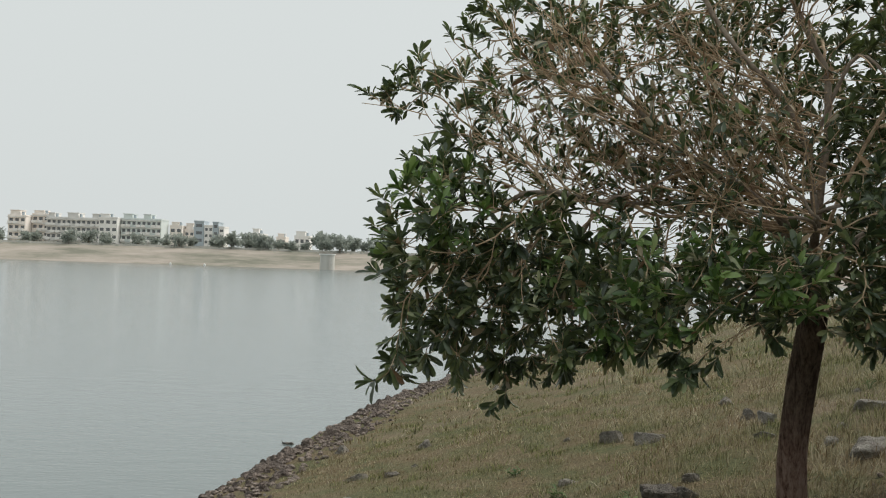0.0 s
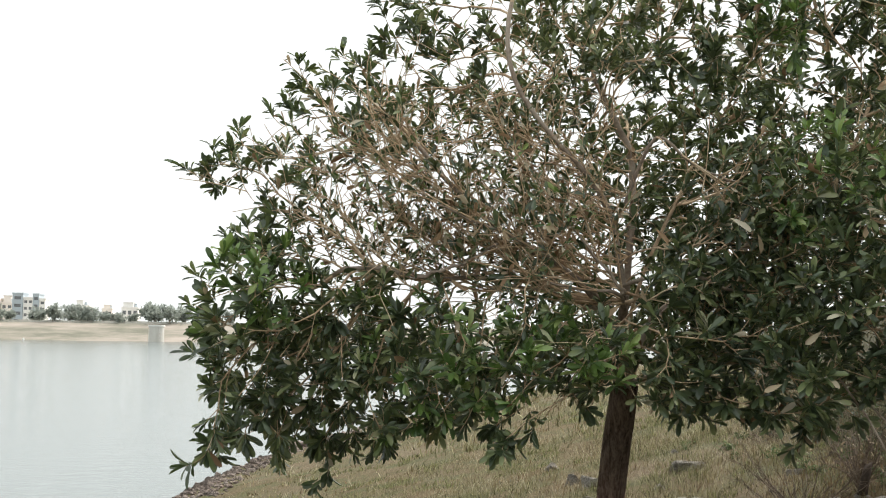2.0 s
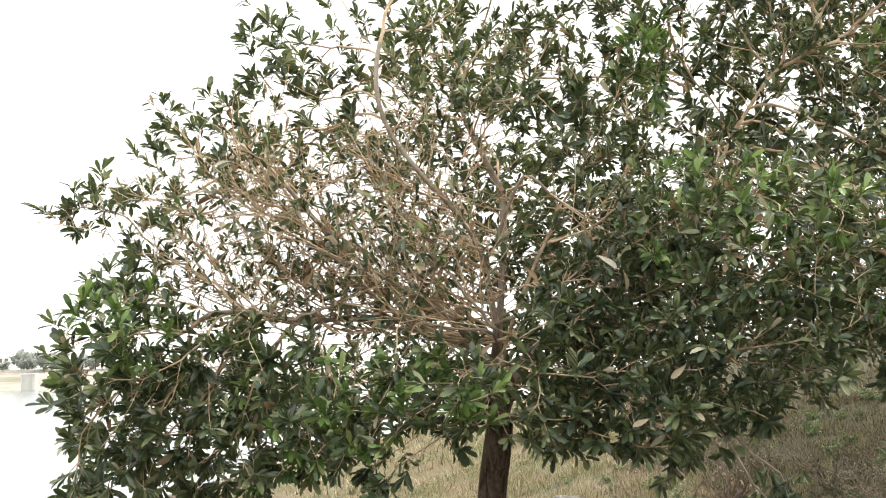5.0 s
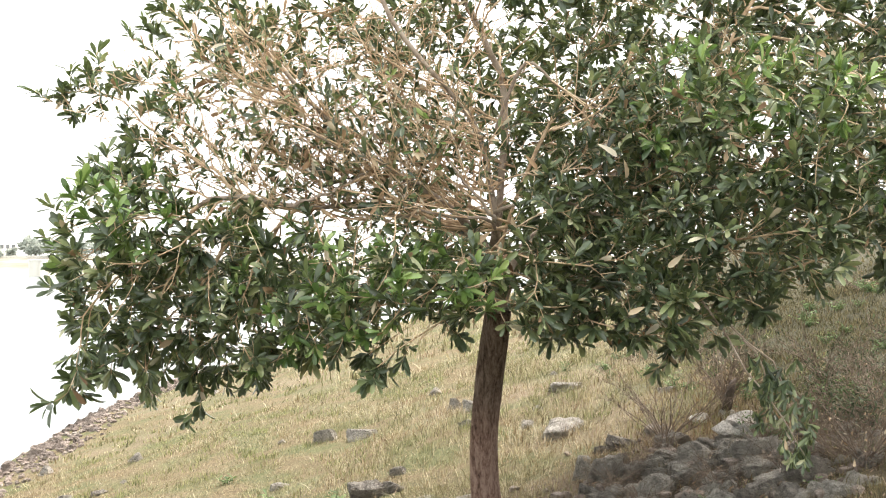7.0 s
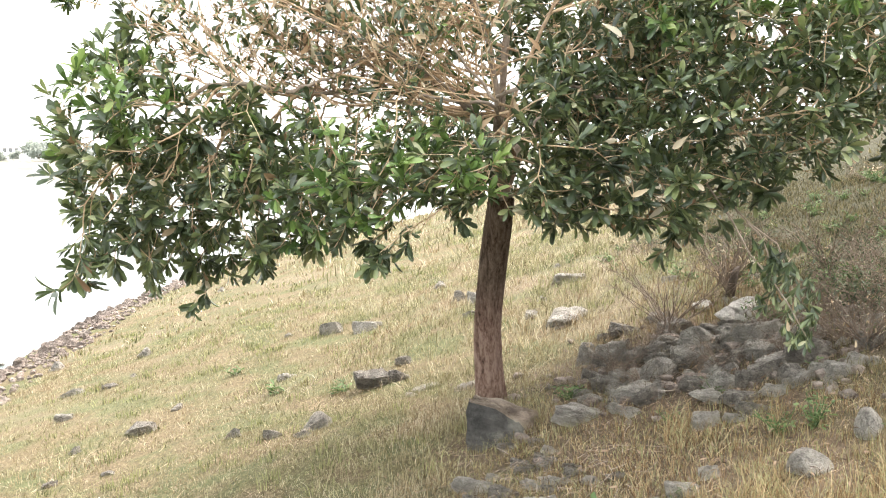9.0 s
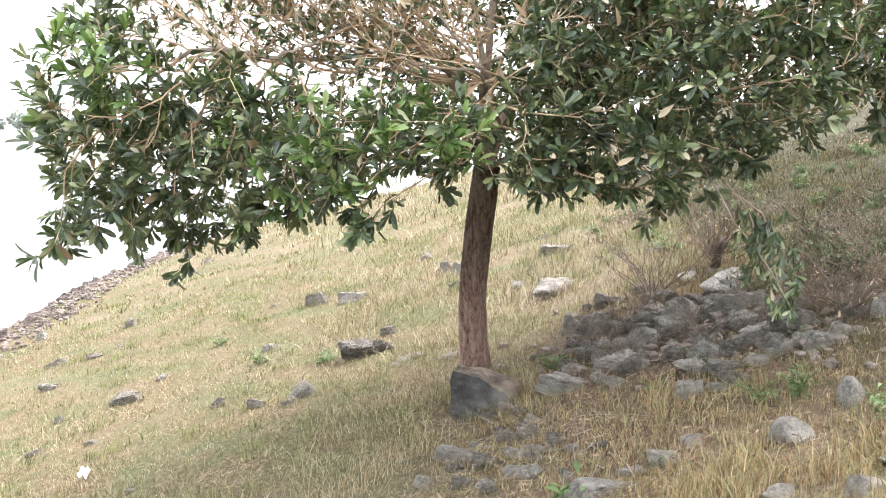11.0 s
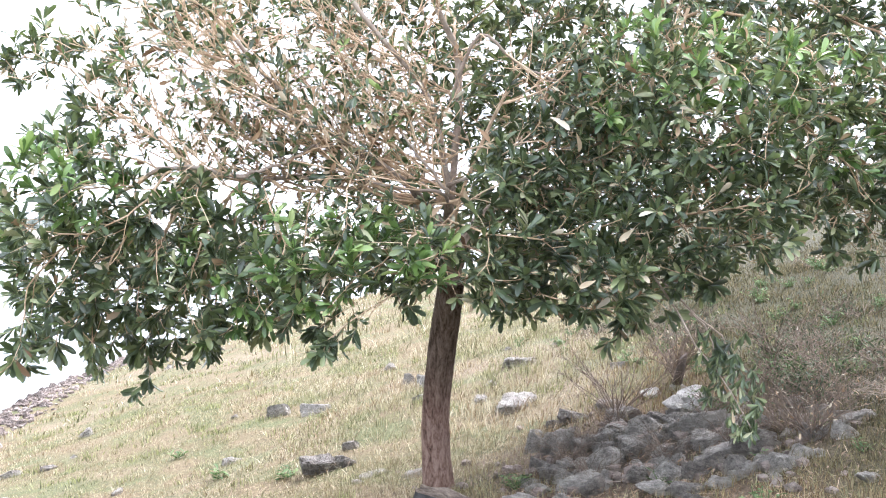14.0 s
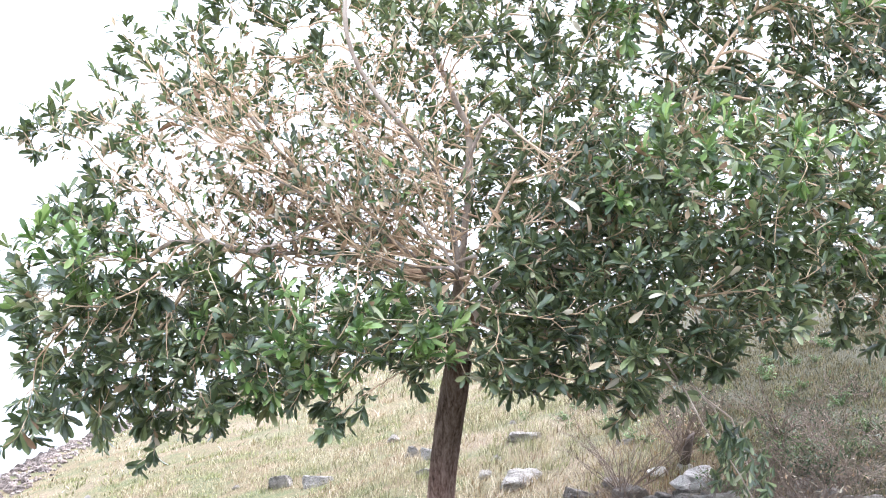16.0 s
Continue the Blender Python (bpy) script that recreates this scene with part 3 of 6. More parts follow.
TRUNK_LINE = [(1.91, 5.46, 1.22), (1.895, 5.46, 1.36), (1.88, 5.45, 1.52), (1.865, 5.43, 1.72), (1.877, 5.41, 1.92),
              (1.893, 5.38, 2.1), (1.914, 5.35, 2.28), (1.92, 5.32, 2.42)]
FORK = (1.88, 5.27, 2.6)
LEADERS = [[FORK, (1.78, 4.97, 2.84), (1.77, 4.95, 3.01), (1.75, 4.95, 3.23), (1.69, 4.95, 3.36), (1.56, 4.95, 3.49), (1.41, 4.95, 3.63), (1.28, 4.95, 3.79), (1.2, 4.95, 3.98), (1.23, 4.95, 4.29)],
           [(1.83, 5.1, 2.77), (1.55, 5.1, 2.88), (1.27, 5.1, 2.91), (1.07, 5.1, 2.95), (0.89, 5.1, 2.92), (0.57, 5.1, 2.99)],
           [FORK, (1.9, 5.25, 2.83), (1.92, 5.25, 3.15), (1.95, 5.25, 3.44), (1.92, 5.25, 3.64), (1.85, 5.25, 3.75), (1.78, 5.25, 3.9), (1.73, 5.25, 4.01)]]
SIDE_LIMBS = [[(1.99, 5.3, 2.74), (2.24, 5.3, 2.89), (2.6, 5.3, 3.15), (2.85, 5.3, 3.43), (3.04, 5.3, 3.72), (3.1, 5.3, 4.04), (3.03, 5.3, 4.33)],
              [FORK, (1.91, 5.15, 2.86), (2.02, 5.15, 3.14), (2.12, 5.15, 3.34), (2.21, 5.15, 3.53)],
              [(1.85, 5.2, 2.68), (1.67, 4.95, 2.85), (1.34, 4.95, 3.06), (1.08, 4.95, 3.25), (0.87, 4.95, 3.43), (0.71, 4.95, 3.64)],
              [(2.02, 5.2, 2.48), (2.2, 5.05, 2.56), (2.42, 4.9, 2.64)],
              [(1.86, 5.2, 2.5), (1.8, 5.02, 2.6), (1.72, 4.84, 2.74)],
              [(2.0, 5.2, 2.75), (2.5, 5.0, 3.1), (2.95, 4.95, 3.55), (3.1, 4.95, 3.9), (3.35, 4.9, 4.25), (3.65, 4.9, 4.4)],
              [(1.92, 5.42, 2.55), (1.95, 5.6, 2.7), (1.9, 5.85, 2.9)]]
FIRST_LIMBS = LEADERS + SIDE_LIMBS
# slender bare boughs in the open heart of the crown
BOUGHS = [[(1.85, 5.1, 2.77), (1.72, 4.75, 2.88), (1.61, 4.75, 2.88), (1.45, 4.75, 2.88), (1.35, 4.75, 2.92), (1.28, 4.75, 2.98)],
          [(1.72, 4.75, 2.86), (1.69, 4.7, 2.89), (1.57, 4.7, 3.03), (1.44, 4.7, 3.18)],
          [(0.8, 4.95, 2.93), (0.95, 4.85, 2.97), (1.06, 4.85, 3.03), (1.16, 4.85, 3.09)],
          [(1.78, 4.9, 3.3), (1.85, 4.7, 3.65), (2.0, 4.7, 3.48), (2.17, 4.7, 3.4), (2.3, 4.7, 3.39)],
          [(1.75, 4.9, 2.9), (1.95, 4.55, 2.99), (2.08, 4.55, 2.88), (2.19, 4.55, 2.88), (2.32, 4.55, 2.78), (2.49, 4.55, 2.75)],
          [(1.85, 5.0, 2.72), (1.85, 4.8, 2.7), (1.73, 4.8, 2.64), (1.56, 4.8, 2.58)],
          [(1.67, 4.95, 2.85), (1.47, 4.8, 2.97), (1.26, 4.8, 3.1), (1.05, 4.8, 3.18), (0.86, 4.8, 3.25)],
          [(3.04, 5.3, 3.7), (3.23, 5.3, 3.95), (3.38, 5.3, 4.18)]]


def grow_skeleton():
    """Grows branches towards points strewn through the crown's masses."""
    nodes, parent = [np.array(p) for p in TRUNK_LINE], [-1] + list(range(len(TRUNK_LINE) - 1))
    for limb in FIRST_LIMBS:
        last = len(TRUNK_LINE) - 1
        spots = np.array([nodes[last]] + limb)
        run = np.r_[0, np.cumsum(np.linalg.norm(np.diff(spots, axis=0), axis=1))]
        at = np.linspace(0, run[-1], max(4, int(run[-1] / 0.09)))[1:]
        for p in zip(*[np.interp(at, run, spots[:, c]) for c in range(3)]):
            nodes.append(np.array(p))
            parent.append(last)
            last = len(nodes) - 1
    aims, leafy = [], []
    # each group of masses: how much wider it grows, how many buds it bears
    for masses, swell, crowd in ((LEFT_EDGE, 1.15, 3.2), (UPPER_LEFT, 1.4, 2.7), (LEFT_FILL, 1.4, 2.7), (UPPER_RIGHT, 1.7, 2.5), (TOP_RIGHT, 1.7, 2.3), (RIGHT, 1.03, 1.45),
                                 (LOWER, 0.95, 1.4), (LEFT, 0.88, 2.6), (BACK, 1.15, 1.1), (BACK_LOW, 1.15, 1.1), (HEART, 1.55, 1.9), (DEPTH, 1.3, 1.6), (OUTER, 1.4, 3.0), (SHADE, 1.2, 1.7), (BARE, 1.0, 1.2)):
        for x, y, z, r, leaf in masses:
            r = max(0.03, r * swell)
            count = max(10, int(900 * crowd * max(1.0, 0.2 / r) * 4.19 * r ** 3))
            d = rng.normal(size=(count, 3))
            d *= (rng.random(count) ** 0.4 / np.linalg.norm(d, axis=1))[:, None] * r
            aims.append(d + (x, y, z))
            leafy += [leaf] * count
    aims, leafy = np.concatenate(aims), np.array(leafy)
    nodes, step, reach, done = list(nodes), 0.06, 0.9, 0.08
    tip_leaf = {}
    first = len(TRUNK_LINE) - 1
    live = np.arange(len(aims))
    P = np.array(nodes)
    off = np.linalg.norm(aims[:, None] - P[None, first:], axis=2)
    near, dist = off.argmin(1) + first, off.min(1)
    budded, stuck = {}, set()
    for _ in range(130):
        pull = {}
        close = live[dist[live] < reach * 2.2]
        for a in close:
            pull.setdefault(near[a], []).append(a)
        begin = len(nodes)
        for n, some in pull.items():
            budded[n] = budded.get(n, 0) + 1
            if budded[n] > 3:
                stuck.update(some)
                continue
            ways = aims[some] - nodes[n]
            ways /= np.linalg.norm(ways, axis=1)[:, None] + 1e-9
            go = ways.mean(0) + rng.normal(size=3) * 0.12
            if parent[n] >= 0:
                before = nodes[n] - nodes[parent[n]]
                go = go + 0.55 * before / (np.linalg.norm(before) + 1e-9)
            go /= np.linalg.norm(go) + 1e-9
            nodes.append(nodes[n] + step * go)
            parent.append(n)
        if len(nodes) == begin:
            break
        fresh = np.array(nodes[begin:])
        for a0 in range(0, len(live), 4000):
            some = live[a0:a0 + 4000]
            off = np.linalg.norm(aims[some][:, None] - fresh[None], axis=2)
            best = off.argmin(1)
            gap = off[np.arange(len(some)), best]
            nearer = gap < dist[some]
            dist[some[nearer]], near[some[nearer]] = gap[nearer], best[nearer] + begin
        for a in live[dist[live] < done]:
            tip_leaf.setdefault(near[a], []).append(leafy[a])
        live = np.array([a for a in live if dist[a] >= done and a not in stuck], int)
        if not len(live):
            break
    return np.array(nodes), np.array(parent), tip_leaf


def shape_tree():
    nodes, parent, reached = grow_skeleton()
    n = len(nodes)
    kids = [[] for _ in range(n)]
    for k in range(1, n):
        kids[parent[k]].append(k)
    fixed = len(TRUNK_LINE)
    for _ in range(3):  # ease the kinks
        moved = nodes.copy()
        for k in range(fixed, n):
            if kids[k]:
                moved[k] = 0.5 * nodes[k] + 0.25 * nodes[parent[k]] + 0.25 * nodes[kids[k]].mean(0)
        nodes = moved
    radius = np.zeros(n)
    for k in range(n - 1, -1, -1):
        radius[k] = 0.0021 if not kids[k] else sum(radius[c] ** 2.55 for c in kids[k]) ** (1 / 2.55)
    scale = 0.05 / radius[fixed - 1]
    radius = np.maximum(radius * (1 if scale > 1 else scale), 0.0019)
    radius = np.where(nodes[:, 2] > 2.72, np.minimum(radius, np.where(nodes[:, 0] > 1.6, 0.019, 0.0115)), radius)
    radius = np.where((nodes[:, 0] > 2.5) & (nodes[:, 2] > 3.2), np.minimum(radius, 0.0105), radius)
    radius[:fixed] = [0.1, 0.085, 0.074, 0.071, 0.07, 0.07, 0.071, 0.067]
    leaf = np.zeros(n)
    for k in range(n - 1, -1, -1):
        own = reached.get(k, []) + [leaf[c] for c in kids[k]]
        leaf[k] = np.mean(own) if own else 0.7
    return nodes, parent, kids, radius, leaf


def leaf_shape():
    """A blunt oval leaf of length 1 along +x, folded a little along its rib."""
    rows = [(0.0, 0.0), (0.3, 0.08), (0.62, 0.145), (0.86, 0.128), (0.965, 0.064), (1.0, 0.0)]
    verts, faces4 = [], []
    for s, w in rows:
        if w:
            verts += [(s, w, 0.5 * w), (s, 0, 0), (s, -w, 0.5 * w)]
        else:
            verts.append((s, 0, 0))
    faces3 = [(0, 2, 1), (0, 3, 2), (10, 11, 13), (11, 12, 13)]
    for k in range(3):
        a = 1 + 3 * k
        faces4 += [(a, a + 1, a + 4, a + 3), (a + 1, a + 2, a + 5, a + 4)]
    return np.array(verts, float), np.array(faces3), np.array(faces4)


LEAF_V, LEAF_3, LEAF_4 = leaf_shape()


def leaves_mesh(name, where, along, face, size, curl, material):
    """Many leaves in one mesh: foot, direction, upper side, length and bend of each."""
    along = along / (np.linalg.norm(along, axis=1)[:, None] + 1e-9)
    side = np.cross(face, along)
    side /= np.linalg.norm(side, axis=1)[:, None] + 1e-9
    up = np.cross(along, side)
    v = LEAF_V[None]
    x = v[..., 0]
    bend = v[..., 2] - curl[:, None] * x ** 2
    p = where[:, None] + size[:, None, None] * (x[..., None] * along[:, None] + v[..., 1:2] * side[:, None] + bend[..., None] * up[:, None])
    k = (np.arange(len(where)) * len(LEAF_V))[:, None, None]
    return mesh_from(name, p.reshape(-1, 3), [(LEAF_3[None] + k).reshape(-1, 3), (LEAF_4[None] + k).reshape(-1, 4)], material)


def rosette(tip, way, count, length, droop, green, dead, wither):
    """A whorl of leaves round the end of a twig, some of them withered."""
    way = way / (np.linalg.norm(way) + 1e-9)
    side = np.cross(way, (0.3, 0.2, 0.93))
    side /= np.linalg.norm(side) + 1e-9
    other = np.cross(way, side)
    turn = rng.random() * 6.28
    for k in range(count):
        a = turn + k * 2.4 + rng.normal() * 0.25
        open_ = radians(8 + 56 * ((k + rng.random()) / count) ** 0.8)
        d = way * math.cos(open_) + (side * math.cos(a) + other * math.sin(a)) * math.sin(open_)
        d = d + np.array((0, 0, -droop * rng.uniform(0.4, 1.3))) + rng.normal(size=3) * 0.16
        up = way + np.array((0, 0, 0.6)) + rng.normal(size=3) * 0.38
        foot = tip - way * rng.uniform(0, 0.05)
        (dead if rng.random() < wither else green).append((foot, d, up, length * rng.uniform(0.55, 1.12), rng.uniform(-0.15, 0.38)))


def build_tree():
    nodes, parent, kids, radius, leaf = shape_tree()
    tree = new("tree")
    tree.location = (1.9, 5.46, 1.3)
    base = Vector(tree.location)
    fixed = len(TRUNK_LINE)

    def hang(ob):
        ob.location = -base
        return ob

    # trunk, with root flare and ridged bark
    line = np.array(TRUNK_LINE)
    t = np.linspace(0, fixed - 1, 40)
    pts = np.stack([np.interp(t, range(fixed), line[:, k]) for k in range(3)], 1)
    for _ in range(4):
        pts[1:-1] = 0.5 * pts[1:-1] + 0.25 * (pts[:-2] + pts[2:])
    rad = np.interp(t, range(fixed), radius[:fixed])
    v, q = tube(pts, rad, 28)
    centre = np.repeat(pts, 28, axis=0)
    around = np.tile(np.arange(28), 40) * 2 * np.pi / 28
    ridge = 0.05 * np.sin(5 * around + 2 * np.sin(v[:, 2] * 3)) + 0.035 * np.sin(11 * around + 5 * v[:, 2]) + 0.02 * np.sin(9 * v[:, 2] + 3 * around)
    v = centre + (v - centre) * (1 + ridge)[:, None]
    hang(part("trunk", mesh_from("trunk", v, [q], BARK), tree, "reddish brown furrowed trunk"))

    # chains of branch
    thick, thin = {}, []
    todo = [(fixed - 1, c, None) for c in kids[fixed - 1]]
    while todo:
        start, k, owner = todo.pop()
        if owner is None:
            owner = k
        chain = [start, k]
        while kids[k]:
            main = max(kids[k], key=lambda c: radius[c])
            todo += [(k, c, owner) for c in kids[k] if c != main]
            k = main
            chain.append(k)
        p = nodes[chain].copy()
        r = radius[chain].copy()
        r[0] = min(r[0], r[1] * 1.15)
        cut = next((i for i in range(len(chain)) if r[i] < 0.011), len(chain))
        if cut > 2:
            thick.setdefault(owner, []).append(tube(p[:cut + 1], r[:cut + 1], 9))
        if len(chain) - cut >= 1:
            a = max(cut - 1, 0) if cut > 2 else 0
            if len(p[a:]) >= 2:
                thin.append(tube(p[a:], r[a:], 5 if r[a] > 0.005 else 4))
    for owner, pieces in thick.items():
        v, q = join(pieces)
        hang(part("limb", mesh_from("limb", v, [q], LIMB), tree))
    # whips that end in the air, most of them in the open part of the crown
    for k in range(fixed, len(nodes)):
        if radius[k] < 0.01 and leaf[k] < 0.35 and rng.random() < 0.18:
            way = nodes[k] - nodes[parent[k]]
            way = way / np.linalg.norm(way) + rng.normal(size=3) * 0.45 + np.array((-0.1, -0.15, 0.25))
            way /= np.linalg.norm(way)
            length = rng.uniform(0.12, 0.34)
            bend = rng.normal(size=3) * 0.12 * length
            s = np.linspace(0, 1, 4)[:, None]
            thin.append(tube(nodes[k] + way * length * s + bend * s ** 2, np.linspace(0.0032, 0.0018, 4), 4))
    # long boughs that leave the limbs level and sweep upwards
    sweep_ends = []
    low_limbs = [[p for p in FIRST_LIMBS[n][1:-1] if p[2] < 3.55] for n in (0, 1, 5, 1, 5, 2, 0)]
    for k in range(98):
        to_left = k < 72
        if to_left:
            limb = low_limbs[k % 7]
            start = np.array(limb[int(rng.integers(len(limb)))]) + rng.normal(size=3) * 0.04
            out, rise = np.array((-0.95, rng.normal() * 0.3, rng.uniform(-0.05, 0.3))), np.array((-0.5, rng.normal() * 0.25, rng.uniform(0.6, 1.0)))
            length = rng.uniform(0.4, 1.05) * float(np.clip((4.15 - start[2]) / 1.1, 0.35, 1))
        else:
            start = np.array((rng.uniform(1.9, 2.35), rng.uniform(4.6, 5.1), rng.uniform(2.7, 3.3)))
            out, rise = np.array((0.85, -0.4 + rng.normal() * 0.3, rng.uniform(-0.3, 0.1))), np.array((0.4, rng.normal() * 0.3, 0.95))
            length = rng.uniform(0.35, 0.8)
        s = np.linspace(0, 1, 14)[:, None]
        line = start + length * (out * s + (rise - out) * s ** 2 / 2) + np.cumsum(rng.normal(size=(14, 3)) * 0.009, 0)
        for _ in range(2):
            line[1:-1] = 0.5 * line[1:-1] + 0.25 * (line[:-2] + line[2:])
        thin.append(tube(line, np.linspace(rng.uniform(0.004, 0.0078), 0.0018, 14), 5))
        sweep_ends.append((line[-1], line[-1] - line[-2]))
        for _ in range(rng.integers(4, 9)):
            at = rng.integers(4, 14)
            way = (line[at] - line[at - 1]) / np.linalg.norm(line[at] - line[at - 1]) + rng.normal(size=3) * 0.45 + (0, 0, 0.15)
            q4 = np.linspace(0, 1, 5)[:, None]
            side = line[at] + way * rng.uniform(0.07, 0.22) * q4 + rng.normal(size=3) * 0.05 * q4 ** 2
            thin.append(tube(side, np.linspace(0.0032, 0.0015, 5), 4))
            sweep_ends.append((side[-1], side[-1] - side[-2]))
    for bough in BOUGHS:
        spots = np.array(bough)
        s = np.linspace(0, len(spots) - 1, 16)
        line = np.stack([np.interp(s, range(len(spots)), spots[:, c]) for c in range(3)], 1)
        for _ in range(3):
            line[1:-1] = 0.5 * line[1:-1] + 0.25 * (line[:-2] + line[2:])
        line[1:-1] += rng.normal(size=(14, 3)) * 0.004
        v, q = tube(line, np.linspace(0.0095, 0.004, 16), 7)
        hang(part("bough", mesh_from("bough", v, [q], LIMB), tree))
        for at in rng.integers(4, 15, 7):
            way = (line[at + 1] - line[at]) / np.linalg.norm(line[at + 1] - line[at]) + rng.normal(size=3) * 0.55 + (-0.1, 0, 0.2)
            q4 = np.linspace(0, 1, 5)[:, None]
            thin.append(tube(line[at] + way * rng.uniform(0.12, 0.36) * q4 + rng.normal(size=3) * 0.06 * q4 ** 2, np.linspace(0.0045, 0.0018, 5), 5))
    v, q = join(thin)
    hang(part("twig_tangle", mesh_from("twig_tangle", v, [q], TWIG), tree, "thin pale brown bare twigs", "stuff"))

    # leaves
    green, dead, young = [], [], []
    for tip, way in sweep_ends:
        if rng.random() < 0.75:
            rosette(tip, way, rng.integers(4, 9), rng.uniform(0.05, 0.08), 0.05, green, dead, 0.22)
    for k in range(fixed, len(nodes)):
        end = not kids[k]
        if radius[k] > 0.007:
            continue
        way = nodes[k] - nodes[parent[k]]
        way = way / (np.linalg.norm(way) + 1e-9)
        x, y, z = nodes[k]
        low = np.clip((2.48 - z) / 0.35, 0, 1)
        droop = 0.05 + 0.55 * low * rng.random() + 0.35 * np.clip((x - 2.1) / 0.8, 0, 1) * rng.random()
        up = np.array((-0.1, -0.1, 0.85 if x < 1.7 else 0.5)) * (1 - low)
        chance = min(leaf[k], 1.0)
        shoots = young if leaf[k] > 1.05 and rng.random() < 0.6 else green
        if end:
            if rng.random() < chance * 0.8 + 0.7:
                pale = chance < 0.3
                count = rng.integers(4, 8) if pale else rng.integers(12, 19)
                length = rng.uniform(0.055, 0.085) if pale else rng.uniform(0.07, 0.108)
                if x < 1.5 and z < 3.1 and not pale:
                    count, length = count + 3, length * 0.96
                elif x > 2.1:
                    count, length = count + 2, length * 0.88
                elif chance < 0.85:
                    length *= 0.85
                rosette(nodes[k], way + up, count, length, droop, shoots, dead, 0.24 if pale else 0.02)
        elif rng.random() < 0.16 * chance:
            rosette(nodes[k], way + up + rng.normal(size=3) * 0.5, rng.integers(2, 5), rng.uniform(0.06, 0.1), droop + 0.15,
                    green, dead, 0.2 if chance < 0.5 else 0.025)
    spurs = []
    for k in range(fixed, len(nodes)):
        if radius[k] > 0.009:
            continue
        way = nodes[k] - nodes[parent[k]]
        way = way / (np.linalg.norm(way) + 1e-9)
        x, y, z = nodes[k]
        low = np.clip((2.48 - z) / 0.35, 0, 1)
        open_crown = leaf[k] < 0.3
        if rng.random() > (0.5 if open_crown else (0.36 if z > 3.5 else 0.42 if x > 2.1 else 0.36 if x < 0.8 else 0.34 if z < 3.0 else 0.25) * min(leaf[k], 1.0) ** 1.5 + 0.03):
            continue
        out = way + rng.normal(size=3) * 0.7 + np.array((-0.1, -0.1, 0.6 - 0.9 * low))
        out /= np.linalg.norm(out)
        length = rng.uniform(0.05, 0.16) if not open_crown else rng.uniform(0.08, 0.3)
        bend = rng.normal(size=3) * 0.2 * length
        s = np.linspace(0, 1, 4)[:, None]
        line = nodes[k] + out * length * s + bend * s ** 2
        spurs.append(tube(line, np.linspace(0.0026, 0.0016, 4), 3))
        droop = 0.05 + 0.5 * low * rng.random() + 0.35 * np.clip((x - 2.1) / 0.8, 0, 1) * rng.random()
        if not open_crown:
            rosette(line[-1], line[-1] - line[-2] + (0, 0, 0.01 * (1 - low)), rng.integers(9, 14), rng.uniform(0.06, 0.1), droop, young if leaf[k] > 1.05 and rng.random() < 0.35 else green, dead, 0.075 if x > 2.1 else 0.014)
        elif rng.random() < 0.7:
            rosette(line[-1], line[-1] - line[-2], rng.integers(4, 9), rng.uniform(0.045, 0.08), droop, young if rng.random() < 0.35 else green, dead, 0.42)
    v, q = join(spurs)
    hang(part("side_twig_growth", mesh_from("side_twig_growth", v, [q], TWIG), tree, "short thin leaf-bearing side twigs", "stuff"))
    for branch in DROOPING:
        v, q = tube(branch, np.linspace(0.005, 0.0025, len(branch)), 5)
        hang(part("drooping_twig", mesh_from("drooping_twig", v, [q], LIMB), tree))
    for k in range(52):
        s = rng.random()
        tip = np.array((2.74 + 0.16 * s + rng.normal() * 0.05, 4.14 + rng.normal() * 0.05, 2.26 - 0.46 * s))
        rosette(tip, np.array((*rng.normal(size=2) * 0.6, rng.uniform(-1.0, -0.1))), 10, 0.058, 0.75, green, dead, 0.03)

    # large withered leaves that hang among the green ones
    for x, y, z in ((2.28, 4, 2.7), (2.88, 3.9, 2.61), (2.36, 4.1, 2.96), (2.54, 4.1, 2.97), (2.11, 4.2, 3.1), (1.99, 4.2, 3.16), (1.74, 4.4, 3.13), (2.65, 4.1, 2.95), (2.67, 4, 2.78), (2.11, 4, 2.49), (1.69, 4.7, 2.81), (1.37, 4.6, 2.73)):
        dead.append((np.array((x, y, z)), np.array((rng.normal() * 0.8, rng.normal() * 0.3, -0.5)), np.array((0.1, -1.0, 0.4)), rng.uniform(0.08, 0.11), 0.15))

    def arrays(some):
        return [np.array(c) for c in zip(*some)]

    w, d, u, s, c = arrays(dead)
    hang(part("dead_leaves", leaves_mesh("dead_leaves", w, d, u, s, c, DEAD_LEAF), tree, "curled tan and rust dead leaves", "stuff"))
    w, d, u, s, c = arrays(young)
    hang(part("young_leaves", leaves_mesh("young_leaves", w, d, u, s, c, YOUNG_LEAF), tree, "bright green young leaves in upright whorls", "stuff"))
    # the leaves nearest the camera's side stand alone, the rest are joined
    w, d, u, s, c = arrays(green)
    order = np.argsort(w[:, 1] - 0.12 * rng.random(len(w)))
    single, rest = order[:300], order[300:]
    hang(part("leaves", leaves_mesh("leaves", w[rest], d[rest], u[rest], s[rest], c[rest], LEAF), tree, "glossy dark green oval leaves in whorls", "stuff"))
    one = [leaves_mesh("leaf", np.zeros((1, 3)), np.array([[1.0, 0, 0]]), np.array([[0, 0, 1.0]]), np.array([1.0]), np.array([b]), LEAF)
           for b in (0.02, 0.1, 0.18, 0.26)]
